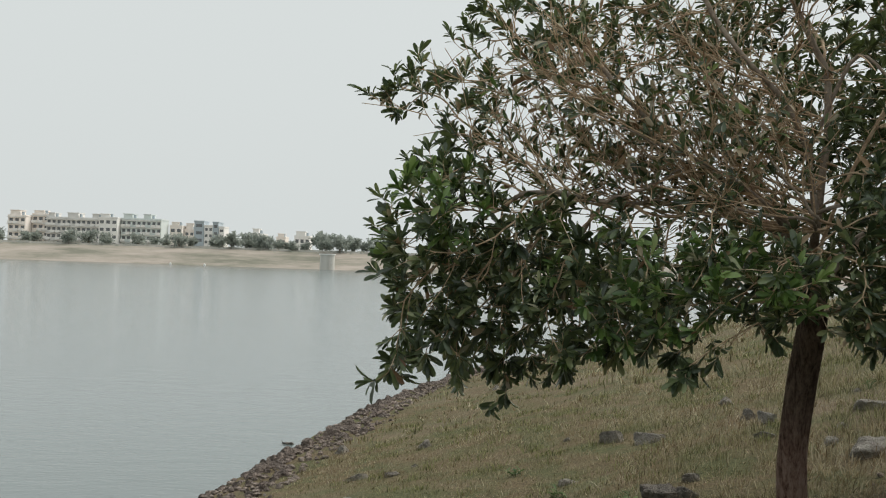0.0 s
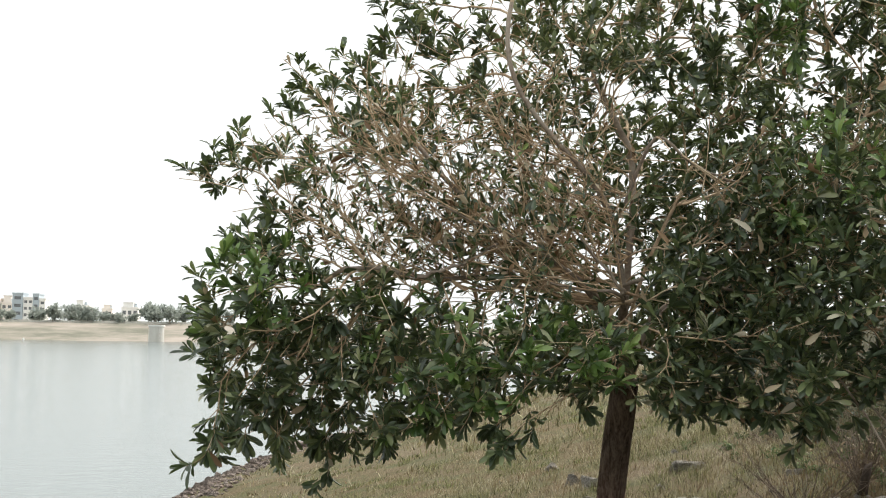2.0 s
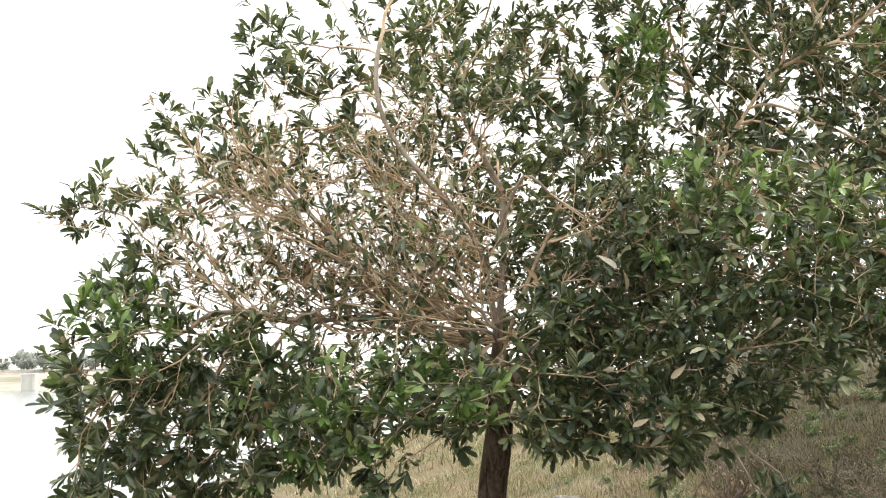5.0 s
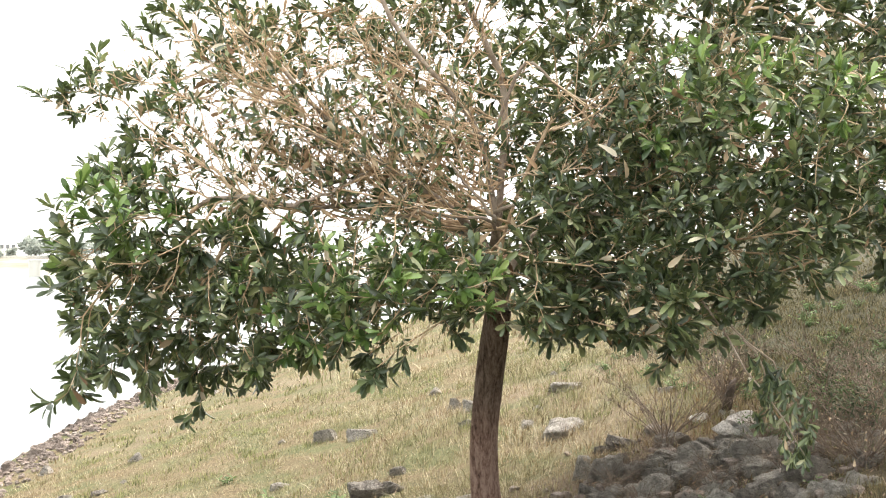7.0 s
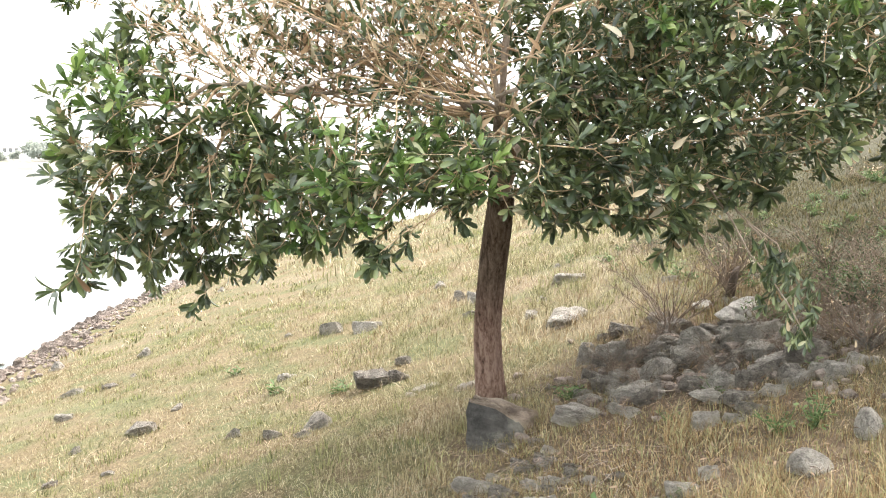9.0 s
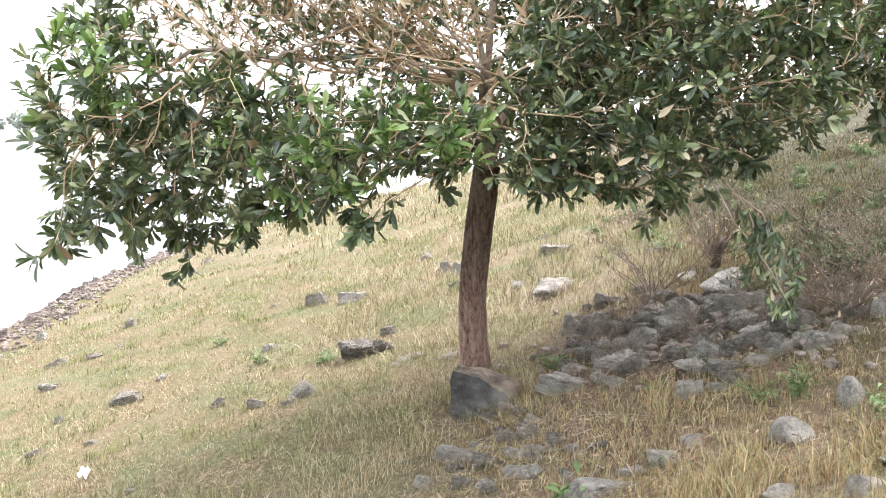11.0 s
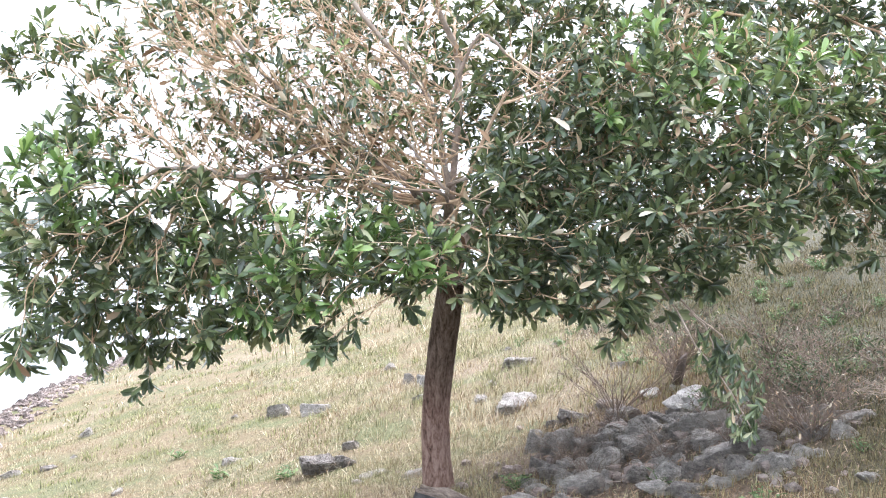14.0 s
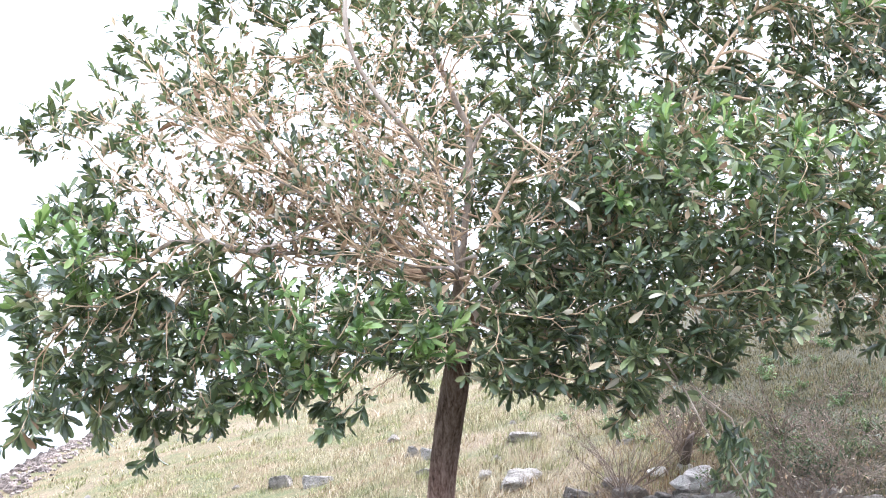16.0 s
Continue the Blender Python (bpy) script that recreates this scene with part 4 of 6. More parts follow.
    for k in single:
        a = Vector(d[k]).normalized()
        side = Vector(u[k]).cross(a).normalized()
        m = Matrix((a, side, a.cross(side))).transposed().to_4x4()
        ob = part("leaf", one[int(c[k] / 0.07) % 4], tree)
        ob.matrix_basis = Matrix.Translation(Vector(w[k]) - base) @ m @ Matrix.Scale(s[k], 4)
    tagged(tree, "broad low tree with glossy green leaves and bare inner twigs", "tree")


DROOPING = [[(2.52, 4.3, 2.5), (2.6, 4.22, 2.34), (2.66, 4.18, 2.2), (2.74, 4.15, 2.1), (2.8, 4.12, 2.0), (2.9, 4.12, 1.84)],
            [(2.56, 4.3, 2.48), (2.68, 4.2, 2.32), (2.78, 4.16, 2.24), (2.83, 4.14, 2.1), (2.86, 4.12, 1.95)],
            [(2.66, 4.2, 2.33), (2.72, 4.2, 2.28), (2.76, 4.2, 2.2), (2.75, 4.17, 2.12)]]
build_tree()


# ---- stones ----
def stone_mesh(seed, material, flat=1.0, facets=9, detail=3):
    r = np.random.default_rng(seed)
    bm = bmesh.new()
    bmesh.ops.create_icosphere(bm, subdivisions=detail, radius=1)
    v = np.array([x.co for x in bm.verts])
    for _ in range(facets):
        n = r.normal(size=3)
        n /= np.linalg.norm(n)
        h = r.uniform(0.34, 0.66) if facets > 6 else r.uniform(0.6, 0.85)
        over = np.maximum(v @ n - h, 0)
        v -= over[:, None] * n
    if facets > 6:
        top = np.maximum(v[:, 2] - r.uniform(0.42, 0.7), 0)
        v[:, 2] -= top * r.uniform(0.85, 1.0)
    for _ in range(3):
        n = r.normal(size=3) * 2.2
        v *= 1 + 0.045 * np.sin(v @ n + r.random() * 6)[:, None]
    v += r.normal(size=v.shape) * 0.011
    v[:, :2] *= (1 - (0.42 if facets > 6 else 0.24) * np.clip(v[:, 2:], -0.4, 0.7))
    v[:, 2] *= flat
    v /= np.ptp(v, axis=0)
    v -= (v.max(0) + v.min(0)) / 2
    for x, p in zip(bm.verts, v):
        x.co = p
    return mesh_of("stone", bm, material, facets < 6)


def block_mesh(seed, material):
    """A broken block or slab: the hull of points on a rough box, with chipped edges."""
    r = np.random.default_rng(seed)
    bm = bmesh.new()
    for k in range(15):
        p = r.uniform(-1, 1, 3)
        face = int(r.integers(3))
        p[face] = np.sign(p[face]) * r.uniform(0.86, 1.0)
        p[2] = np.clip(p[2] * 1.3 - 0.16 * p[0] * r.random(), -0.95, 0.8)
        bm.verts.new(p)
    hull = bmesh.ops.convex_hull(bm, input=bm.verts[:])
    bmesh.ops.delete(bm, geom=[v for v in hull["geom_interior"] if isinstance(v, bmesh.types.BMVert)], context="VERTS")
    bmesh.ops.dissolve_limit(bm, angle_limit=radians(9), verts=bm.verts[:], edges=bm.edges[:])
    bmesh.ops.bevel(bm, geom=bm.edges[:], offset=0.07, segments=1, affect="EDGES")
    bmesh.ops.triangulate(bm, faces=bm.faces[:])
    bmesh.ops.subdivide_edges(bm, edges=[e for e in bm.edges if e.calc_length() > 0.3], cuts=3)
    bmesh.ops.triangulate(bm, faces=bm.faces[:])
    for v in bm.verts:
        v.co += Vector(v.co).normalized() * 0.16 * noise.noise(v.co * 2.6 + Vector((seed, 0, 0))) + Vector(r.normal(size=3)) * 0.026
    v = np.array([x.co for x in bm.verts])
    v = (v - (v.max(0) + v.min(0)) / 2) / np.ptp(v, axis=0)
    for x, p in zip(bm.verts, v):
        x.co = p
    return mesh_of("stone", bm, material)


STONES = {"grey": [block_mesh(k, STONE_GREY) for k in range(10, 16)] + [stone_mesh(k, STONE_GREY, facets=8) for k in range(80, 86)],
          "field": [stone_mesh(k, STONE_FIELD, facets=11) for k in range(60, 66)],
          "white": [stone_mesh(k, STONE_WHITE, facets=8) for k in range(70, 73)],
          "pale": [block_mesh(k, STONE_PALE) for k in range(20, 26)],
          "dark": [block_mesh(k, STONE_DARK) for k in range(30, 36)],
          "round": [stone_mesh(k, STONE_GREY, facets=5) for k in range(40, 43)],
          "shore": [stone_mesh(k, STONE_SHORE, detail=2) for k in range(50, 58)]}


def place_stone(x, y, wide, high, tone, label, group, tilt=14.0, sink=0.26, seat=None):
    mesh = STONES[tone][int(rng.integers(len(STONES[tone])))]
    ob = new("shore_stone" if tone == "shore" else "stone", mesh)
    deep = wide * rng.uniform(0.6, 0.95)
    z = float(land_z(x, y)) if seat is None else seat
    ob.matrix_basis = (pose(x, y, z + high * (0.16 - sink), rng.uniform(-tilt, tilt), rng.uniform(-tilt, tilt), rng.uniform(0, 360) if tone == "round" else rng.uniform(-28, 28))
                       @ Matrix.Diagonal((wide * 1.05, deep, high * 1.3, 1)))
    return tagged(ob, label, "stone", group)


SLOPE_STONES = [
    (1.64, 9.52, 0.21, 0.16, 'g'), (1.9, 9.15, 0.22, 0.14, 'p'), (-1.05, 12.89, 0.23, 0.15, 'g'), (-0.33, 10.46, 0.14, 0.08, 'd'),
    (-0.69, 10.7, 0.24, 0.1, 'g'), (-0.62, 9.12, 0.16, 0.09, 'p'), (-0.41, 7.61, 0.1, 0.09, 'g'), (0.03, 7.78, 0.2, 0.13, 'g'),
    (-0.03, 11.81, 0.17, 0.13, 'g'), (1.03, 8.19, 0.28, 0.11, 'p'), (0.6, 6.53, 0.09, 0.09, 'g'), (0.8, 6.22, 0.12, 0.07, 'g'),
    (1.08, 6.06, 0.22, 0.11, 'g'), (0.95, 5.96, 0.1, 0.06, 'g'), (1.52, 6.86, 0.25, 0.15, 'd'), (1.67, 6.78, 0.14, 0.09, 'd'),
    (1.8, 7.2, 0.12, 0.09, 'g'), (1.61, 6.26, 0.21, 0.05, 'p'), (1.75, 6.33, 0.16, 0.03, 'p'), (1.94, 6.04, 0.17, 0.05, 'p'),
]
UPHILL_STONES = [
    (1.31, 9.94, 0.08, 0.05, 'g'), (1.05, 17.48, 0.15, 0.11, 'g'), (2.89, 10.39, 0.15, 0.13, 'g'), (2.72, 9.05, 0.17, 0.14, 'g'),
    (2.76, 8.72, 0.14, 0.14, 'p'), (2.57, 8.1, 0.15, 0.07, 'g'), (-0.49, 6.87, 0.09, 0.04, 'd'), (-0.13, 6.69, 0.1, 0.04, 'g'),
    (0.25, 8.2, 0.13, 0.05, 'p'), (-0.11, 10.65, 0.09, 0.04, 'g'), (2.91, 6.95, 0.32, 0.12, 'p'), (2.77, 7.44, 0.19, 0.09, 'p'),
    (3.51, 8.43, 0.27, 0.1, 'p'), (3.77, 7.09, 0.12, 0.06, 'p'), (3.99, 6.33, 0.07, 0.04, 'p'), (4.08, 8.99, 0.07, 0.04, 'g'),
    (3.76, 9.37, 0.1, 0.04, 'g'), (3.09, 7.92, 0.12, 0.05, 'g'), (3.57, 4.33, 0.19, 0.07, 'g'),
]
HEAP_STONES = [
    (2.09, 4.68, 0.27, 0.08, 'p'), (2.41, 4.73, 0.28, 0.11, 'g'), (2.62, 4.94, 0.22, 0.15, 'g'), (3, 5.29, 0.27, 0.15, 'g'),
    (2.63, 5.56, 0.16, 0.14, 'g'), (2.55, 5.71, 0.15, 0.14, 'g'), (2.97, 6.11, 0.21, 0.07, 'd'), (2.85, 5.1, 0.15, 0.06, 'p'),
    (3.17, 4.98, 0.21, 0.11, 'p'), (3.02, 4.67, 0.13, 0.08, 'g'), (3.19, 4.72, 0.13, 0.07, 'g'), (2.7, 4.42, 0.2, 0.1, 'g'),
    (2.83, 4.33, 0.13, 0.09, 'd'), (2.97, 4.42, 0.21, 0.07, 'g'), (3.05, 4.34, 0.2, 0.15, 'd'), (2.84, 4.11, 0.13, 0.06, 'p'),
    (2.54, 4.31, 0.15, 0.07, 'g'), (2.62, 4.18, 0.15, 0.06, 'd'), (2.59, 4.01, 0.14, 0.07, 'd'), (2.4, 4.08, 0.12, 0.08, 'g'),
]
HEAP_TOP_STONES = [
    (2.49, 3.99, 0.1, 0.04, 'g'), (3.22, 5.31, 0.16, 0.07, 'g'), (3.15, 5.82, 0.2, 0.09, 'd'), (3.36, 5.55, 0.17, 0.1, 'w'),
    (3.46, 6.04, 0.15, 0.07, 'w'), (2.95, 4.1, 0.1, 0.07, 'g'), (2.99, 4.02, 0.13, 0.07, 'g'), (3.12, 4.07, 0.12, 0.07, 'g'),
    (3.31, 4.26, 0.12, 0.09, 'd'), (3.21, 6.17, 0.15, 0.06, 'd'), (2.7, 5.39, 0.14, 0.07, 'd'), (2.96, 5.51, 0.13, 0.06, 'g'),
    (2.86, 4.78, 0.13, 0.06, 'g'), (2.64, 4.62, 0.11, 0.05, 'd'), (2.97, 4.76, 0.1, 0.06, 'd'), (2.73, 4.1, 0.11, 0.05, 'g'),
    (2.38, 5.04, 0.1, 0.06, 'd'), (3.22, 5.5, 0.13, 0.05, 'd'), (3.23, 4.46, 0.12, 0.06, 'd'), (2.84, 6.11, 0.12, 0.06, 'd'),
    (3.5, 5.6, 0.19, 0.12, 'w'), (3.42, 5.46, 0.15, 0.08, 'w'),
]
FRONT_STONES = [
    (2.69, 3.41, 0.16, 0.13, 'r'), (2.37, 3.3, 0.16, 0.11, 'r'), (2, 3.49, 0.13, 0.09, 'g'), (2.13, 3.54, 0.09, 0.07, 'g'),
    (1.72, 3.44, 0.23, 0.09, 'g'), (2.1, 2.92, 0.14, 0.05, 'g'), (2.26, 2.77, 0.15, 0.1, 'g'), (2.42, 2.85, 0.09, 0.04, 'g'),
    (1.44, 4.24, 0.19, 0.09, 'p'), (1.51, 4.06, 0.13, 0.08, 'd'), (1.38, 3.95, 0.09, 0.06, 'd'), (1.56, 3.88, 0.09, 0.07, 'g'),
    (1.68, 3.98, 0.08, 0.04, 'd'), (1.79, 4.31, 0.11, 0.04, 'd'), (1.81, 4.07, 0.09, 0.05, 'd'), (1.72, 4.62, 0.11, 0.04, 'd'),
    (1.83, 4.57, 0.08, 0.04, 'd'), (1.87, 3.51, 0.1, 0.04, 'g'), (1.45, 3.82, 0.08, 0.04, 'd'), (1.72, 3.75, 0.06, 0.03, 'd'),
    (3.07, 3.59, 0.09, 0.07, 'g'), (2.87, 3.34, 0.09, 0.09, 'g'), (0.11, 5.35, 0.07, 0.04, 'g'), (1.67, 4.27, 0.09, 0.04, 'd'),
]
TONES = {"g": "grey", "d": "dark", "p": "pale", "w": "white", "r": "round"}
SLOPE_LABELS = {"g": "grey field stone lying in dry grass", "d": "dark blocky stone in dry grass", "p": "flat pale stone half sunk in dry grass"}
HEAP_LABELS = {"g": "angular grey stone in a loose heap", "d": "dark broken stone in a loose heap", "p": "pale flat slab in a loose heap", "w": "chalky white stone on top of the heap"}
FRONT_LABELS = {"g": "grey stone among dry straw", "d": "dark broken stone in brown litter", "p": "pale brown flat stone in straw", "r": "rounded grey boulder among straw"}

for x, y, w, h, tone in SLOPE_STONES + UPHILL_STONES:
    place_stone(x, y, w * 1.08, h, "field" if tone == "g" else TONES[tone], SLOPE_LABELS[tone], "stones on the slope", 14, 0.1 if tone == "d" else 0.2)
for x, y, w, h, tone in FRONT_STONES:
    place_stone(x, y, w, h * (1.0 if tone == "r" else 0.85), TONES[tone], FRONT_LABELS[tone], "stones among the straw", 12, 0.06 if tone == "r" else 0.16)
for x, y, w, h, tone in HEAP_STONES + HEAP_TOP_STONES:
    place_stone(x, y, w * 1.08, h * (0.8 if tone == "w" else 0.95), TONES[tone], HEAP_LABELS[tone], "stones of the heap", 16, -0.35 if tone == "w" else 0.0)

# the wedge rock: a steep broken face, a low cracked top sloping off behind it
bm = bmesh.new()
outline = [(-0.2, -0.04), (-0.08, -0.14), (0.055, -0.18), (0.17, -0.08), (0.25, 0.06), (0.1, 0.2), (-0.1, 0.14)]
lower = [bm.verts.new((x * 1.06, y * 1.06, -0.14)) for x, y in outline]
upper = [bm.verts.new((x * 0.95, y * 0.85 + 0.02, h)) for (x, y), h in zip(outline, (0.16, 0.125, 0.05, 0.02, 0.035, 0.09, 0.14))]
middle = bm.verts.new((0.03, 0.0, 0.085))
for k in range(7):
    bm.faces.new((upper[k], upper[(k + 1) % 7], middle))
    bm.faces.new((lower[k], lower[(k + 1) % 7], upper[(k + 1) % 7], upper[k]))
bm.faces.new(lower[::-1])
bmesh.ops.bevel(bm, geom=bm.edges[:], offset=0.009, segments=1, affect="EDGES")
bmesh.ops.triangulate(bm, faces=bm.faces[:])
bmesh.ops.subdivide_edges(bm, edges=bm.edges[:], cuts=3, use_grid_fill=True)
bm.normal_update()
for f in bm.faces:
    c = f.calc_center_median()
    f.material_index = 1 if f.normal.z > 0.55 or (c.x > 0.075 and c.z > -0.11) else 0
for v in bm.verts:
    crack = 0.018 * max(0.0, math.sin(v.co.x * 34 + v.co.y * 21)) ** 4 if v.co.x > 0.0 else 0.0
    v.co += Vector(v.co).normalized() * (0.03 * (noise.noise(v.co * 9) + 0.5 * noise.noise(v.co * 24)) - crack) + Vector(rng.normal(size=3)) * 0.0022
wedge = new("rock", mesh_of("rock", bm, STONE_BASALT))
wedge.data.materials.append(STONE_RUST)
wedge.matrix_basis = pose(1.74, 4.8, float(land_z(1.74, 4.8)) + 0.05, 0, 0, 4) @ Matrix.Scale(0.88, 4)
tagged(wedge, "dark wedge-shaped rock with a rusty cracked top at the tree's foot", "stone", "stones on the slope")
for k in range(120):
    x, y = 2.92 + rng.normal() * 0.38, 4.9 + rng.normal() * 0.5
    w = rng.uniform(0.05, 0.15)
    place_stone(x, y, w, w * rng.uniform(0.4, 0.8), "dark" if k % 3 == 0 else "grey", "broken stone fragment in a loose heap", "fragments of the heap", 30, 0.1)
for k in range(22):  # stones strewn below the tree's foot
    x, y = 1.68 + rng.normal() * 0.17, 4.1 + rng.normal() * 0.27
    w = rng.uniform(0.04, 0.1)
    place_stone(x, y, w, w * rng.uniform(0.3, 0.55), "dark" if k % 2 else "grey", "broken grey stone in brown litter", "stones below the tree", 22, 0.02)
place_stone(2.27, 4.52, 0.1, 0.05, "grey", "small grey stone at the edge of the heap", "stones on the slope", 10, 0.2)
place_stone(-2.03, 15.1, 0.2, 0.12, "dark", "small dark stone breaking the water", "stones in the water", 10, 0.3, 0.0)

# the stony edge of the lake
for k in range(290):
    y = 8.5 + 17 * (k + rng.random()) / 290
    d = 0.04 + 1.0 * rng.random() ** 1.25 * (0.75 + 0.35 * math.sin(y * 1.3))
    x = float(shore_x(y)) + d
    w = rng.uniform(0.07, 0.2) * (1.15 if d < 0.4 else 0.85)
    place_stone(x, y, w, w * rng.uniform(0.45, 0.8), "shore", "brown angular stone on the lake's edge", "stones of the shore", 38, 0.2)


def stone_scatter(name, count, label, place):
    """Small stones joined in one mesh."""
    bm = bmesh.new()
    bmesh.ops.create_icosphere(bm, subdivisions=1, radius=0.5)
    v0 = np.array([v.co for v in bm.verts])
    f0 = np.array([[v.index for v in f.verts] for f in bm.faces])
    bm.free()
    vs, fs = [], []
    for k in range(count):
        x, y, w = place(k)
        v = v0 * (1 + rng.normal(size=(len(v0), 1)) * 0.16) * (w, w * rng.uniform(0.6, 1), w * rng.uniform(0.45, 0.75))
        a = rng.random() * 6.28
        v = v @ np.array([[math.cos(a), math.sin(a), 0], [-math.sin(a), math.cos(a), 0], [0, 0, 1]])
        vs.append(v + (x, y, float(land_z(x, y)) + 0.15 * w))
        fs.append(f0 + k * len(v0))
    ob = new(name, mesh_from(name, np.concatenate(vs), [np.concatenate(fs)], STONE_SHORE, False))
    return tagged(ob, label, "stones", kind="stuff")


def far_shore(k):
    y = 24 + 45 * rng.random() ** 1.3
    return float(shore_x(y)) + 0.05 + 1.1 * rng.random(), y, rng.uniform(0.1, 0.32)


def near_shore(k):
    y = 8 + 18 * rng.random()
    return float(shore_x(y)) + 0.02 + 1.0 * rng.random() ** 1.2, y, rng.uniform(0.04, 0.11)


def heap_bits(k):
    return 2.95 + rng.normal() * 0.5, 4.9 + rng.normal() * 0.6, rng.uniform(0.03, 0.1)


stone_scatter("shore_stones", 500, "brown stones strung along the far water's edge", far_shore)
stone_scatter("shore_pebbles", 1100, "small brown stones along the water's edge", near_shore)
stone_scatter("heap_chips", 160, "broken chips among the heaped stones", heap_bits)


# ---- grass ----
def blades(name, x, y, tall, wide, label, way, material=GRASS):
    """Bent grass blades, each two quads and a tip."""
    n = len(x)
    foot = np.stack([x, y, land_z(x, y) - 0.01], 1)
    a, b = rng.random(n) * 2 * np.pi, rng.random(n) * 2 * np.pi
    side = np.stack([np.cos(a), np.sin(a), np.zeros(n)], 1) * (wide / 2)[:, None]
    bow = (np.stack([np.cos(b), np.sin(b), np.zeros(n)], 1) * 0.35 + np.c_[way, np.zeros(n)] * 0.42) * (tall * rng.uniform(0.3, 1.5, n))[:, None]
    up = np.stack([np.zeros(n), np.zeros(n), tall], 1)
    rows = []
    for s, w in ((0.0, 1.0), (0.55, 0.8)):
        mid = foot + up * s + bow * s ** 2
        rows += [mid - side * w, mid + side * w]
    tip = foot + up * (1 - 0.12 * rng.random(n))[:, None] + bow
    v = np.stack(rows + [tip], 1).reshape(-1, 3)
    k = (np.arange(n) * 5)[:, None]
    quads = k + np.array([[0, 1, 3, 2]])
    tris = k + np.array([[2, 3, 4]])
    ob = new(name, mesh_from(name, v, [quads, tris], material))
    return tagged(ob, label, "grass", kind="stuff")


def strew(count, near, far, left, right, each, loose):
    """Places on the slope between two distances and two bearings (degrees, to the right of +y), gathered in tufts."""
    r = np.sqrt(rng.random(count) * (far ** 2 - near ** 2) + near ** 2)
    a = np.radians(rng.uniform(left, right, count))
    cx, cy = 0.2 + r * np.sin(a), 0.2 + r * np.cos(a)
    patch = 0.5 + 0.5 * np.sin(1.9 * cx + 2 * np.sin(1.3 * cy)) * np.sin(1.6 * cy + 2 * np.sin(1.1 * cx))
    keep = (uphill(cx, cy) > 0.75 + 0.35 * rng.random(count)) & (rng.random(count) < 0.45 + 0.55 * patch)
    cx, cy, big = cx[keep], cy[keep], rng.uniform(0.55, 1.45, keep.sum()) * (0.75 + 0.5 * patch[keep])
    cx, cy, big = (np.repeat(c, each) for c in (cx, cy, big))
    d = rng.normal(size=(len(cx), 2)) * loose
    return cx + d[:, 0], cy + d[:, 1], d / loose, big


def heap_cover(x, y):
    """How far a place lies inside the stone heap, where grass is thin."""
    return np.clip(2.2 - 1.7 * np.hypot((x - 2.95) / 0.85, (y - 5.0) / 0.95), 0, 1)


for name, count, near, far, tall, wide, each, loose, label in (
        ("near_grass", 19000, 2.0, 6.5, 0.04, 0.0027, 11, 0.024, "straw-coloured dry grass with green blades among it"),
        ("middle_grass", 15500, 6.3, 13.0, 0.055, 0.005, 9, 0.035, "short dry yellow grass on the slope"),
        ("distant_grass", 13000, 12.8, 40.0, 0.085, 0.016, 7, 0.07, "short dry yellow grass far up the slope")):
    x, y, way, big = strew(count, near, far, -32, 52, each, loose)
    keep = rng.random(len(x)) > heap_cover(x, y) * 0.95
    x, y, way, big = x[keep], y[keep], way[keep], big[keep]
    rank = (0.7 + 0.75 * np.clip((x - 1.0) / 2.0, 0, 1)) * (1 - 0.45 * np.clip(x - 0.35 * y - 1.4, 0, 1))
    blades(name, x, y, tall * rank * big * rng.uniform(0.5, 1.3, len(x)), wide * rng.uniform(0.7, 1.4, len(x)), label, way)


# the same grass on the rest of the slope
x, y, way, big = strew(7000, 0.3, 9.0, 52, 328, 6, 0.035)
blades("side_grass", x, y, 0.055 * big * rng.uniform(0.5, 1.3, len(x)), rng.uniform(0.003, 0.006, len(x)), "short dry grass on the open slope", way)

# thicker grass on the brushy rise
x, y, way, big = strew(5200, 5.2, 12.5, 27, 50, 9, 0.05)
keep = x - 0.35 * y > 1.5
x, y, way, big = x[keep], y[keep], way[keep], big[keep]
blades("rise_grass", x, y, 0.055 * big * rng.uniform(0.5, 1.3, len(x)), rng.uniform(0.003, 0.007, len(x)), "rank olive-green grass on the brushy rise", way)

# green tussocks here and there
cx, cy = rng.uniform(-1.2, 5.5, 420), rng.uniform(4.6, 15, 420)
keep = (uphill(cx, cy) > 1.0) & (heap_cover(cx, cy) < 0.3) & (np.abs(np.sin(1.3 * cx + 0.8 * cy) + np.sin(0.9 * cy - 0.5 * cx)) > 0.35)
cx, cy = np.repeat(cx[keep], 34), np.repeat(cy[keep], 34)
d = rng.normal(size=(len(cx), 2)) * 0.045 * (0.6 + 0.07 * cy)[:, None]
blades("green_tussocks", cx + d[:, 0], cy + d[:, 1], rng.uniform(0.03, 0.085, len(cx)), rng.uniform(0.003, 0.006, len(cx)) * (0.4 + 0.09 * cy), "tussocks of greener grass on the dry slope", d * 12, TUSSOCK)

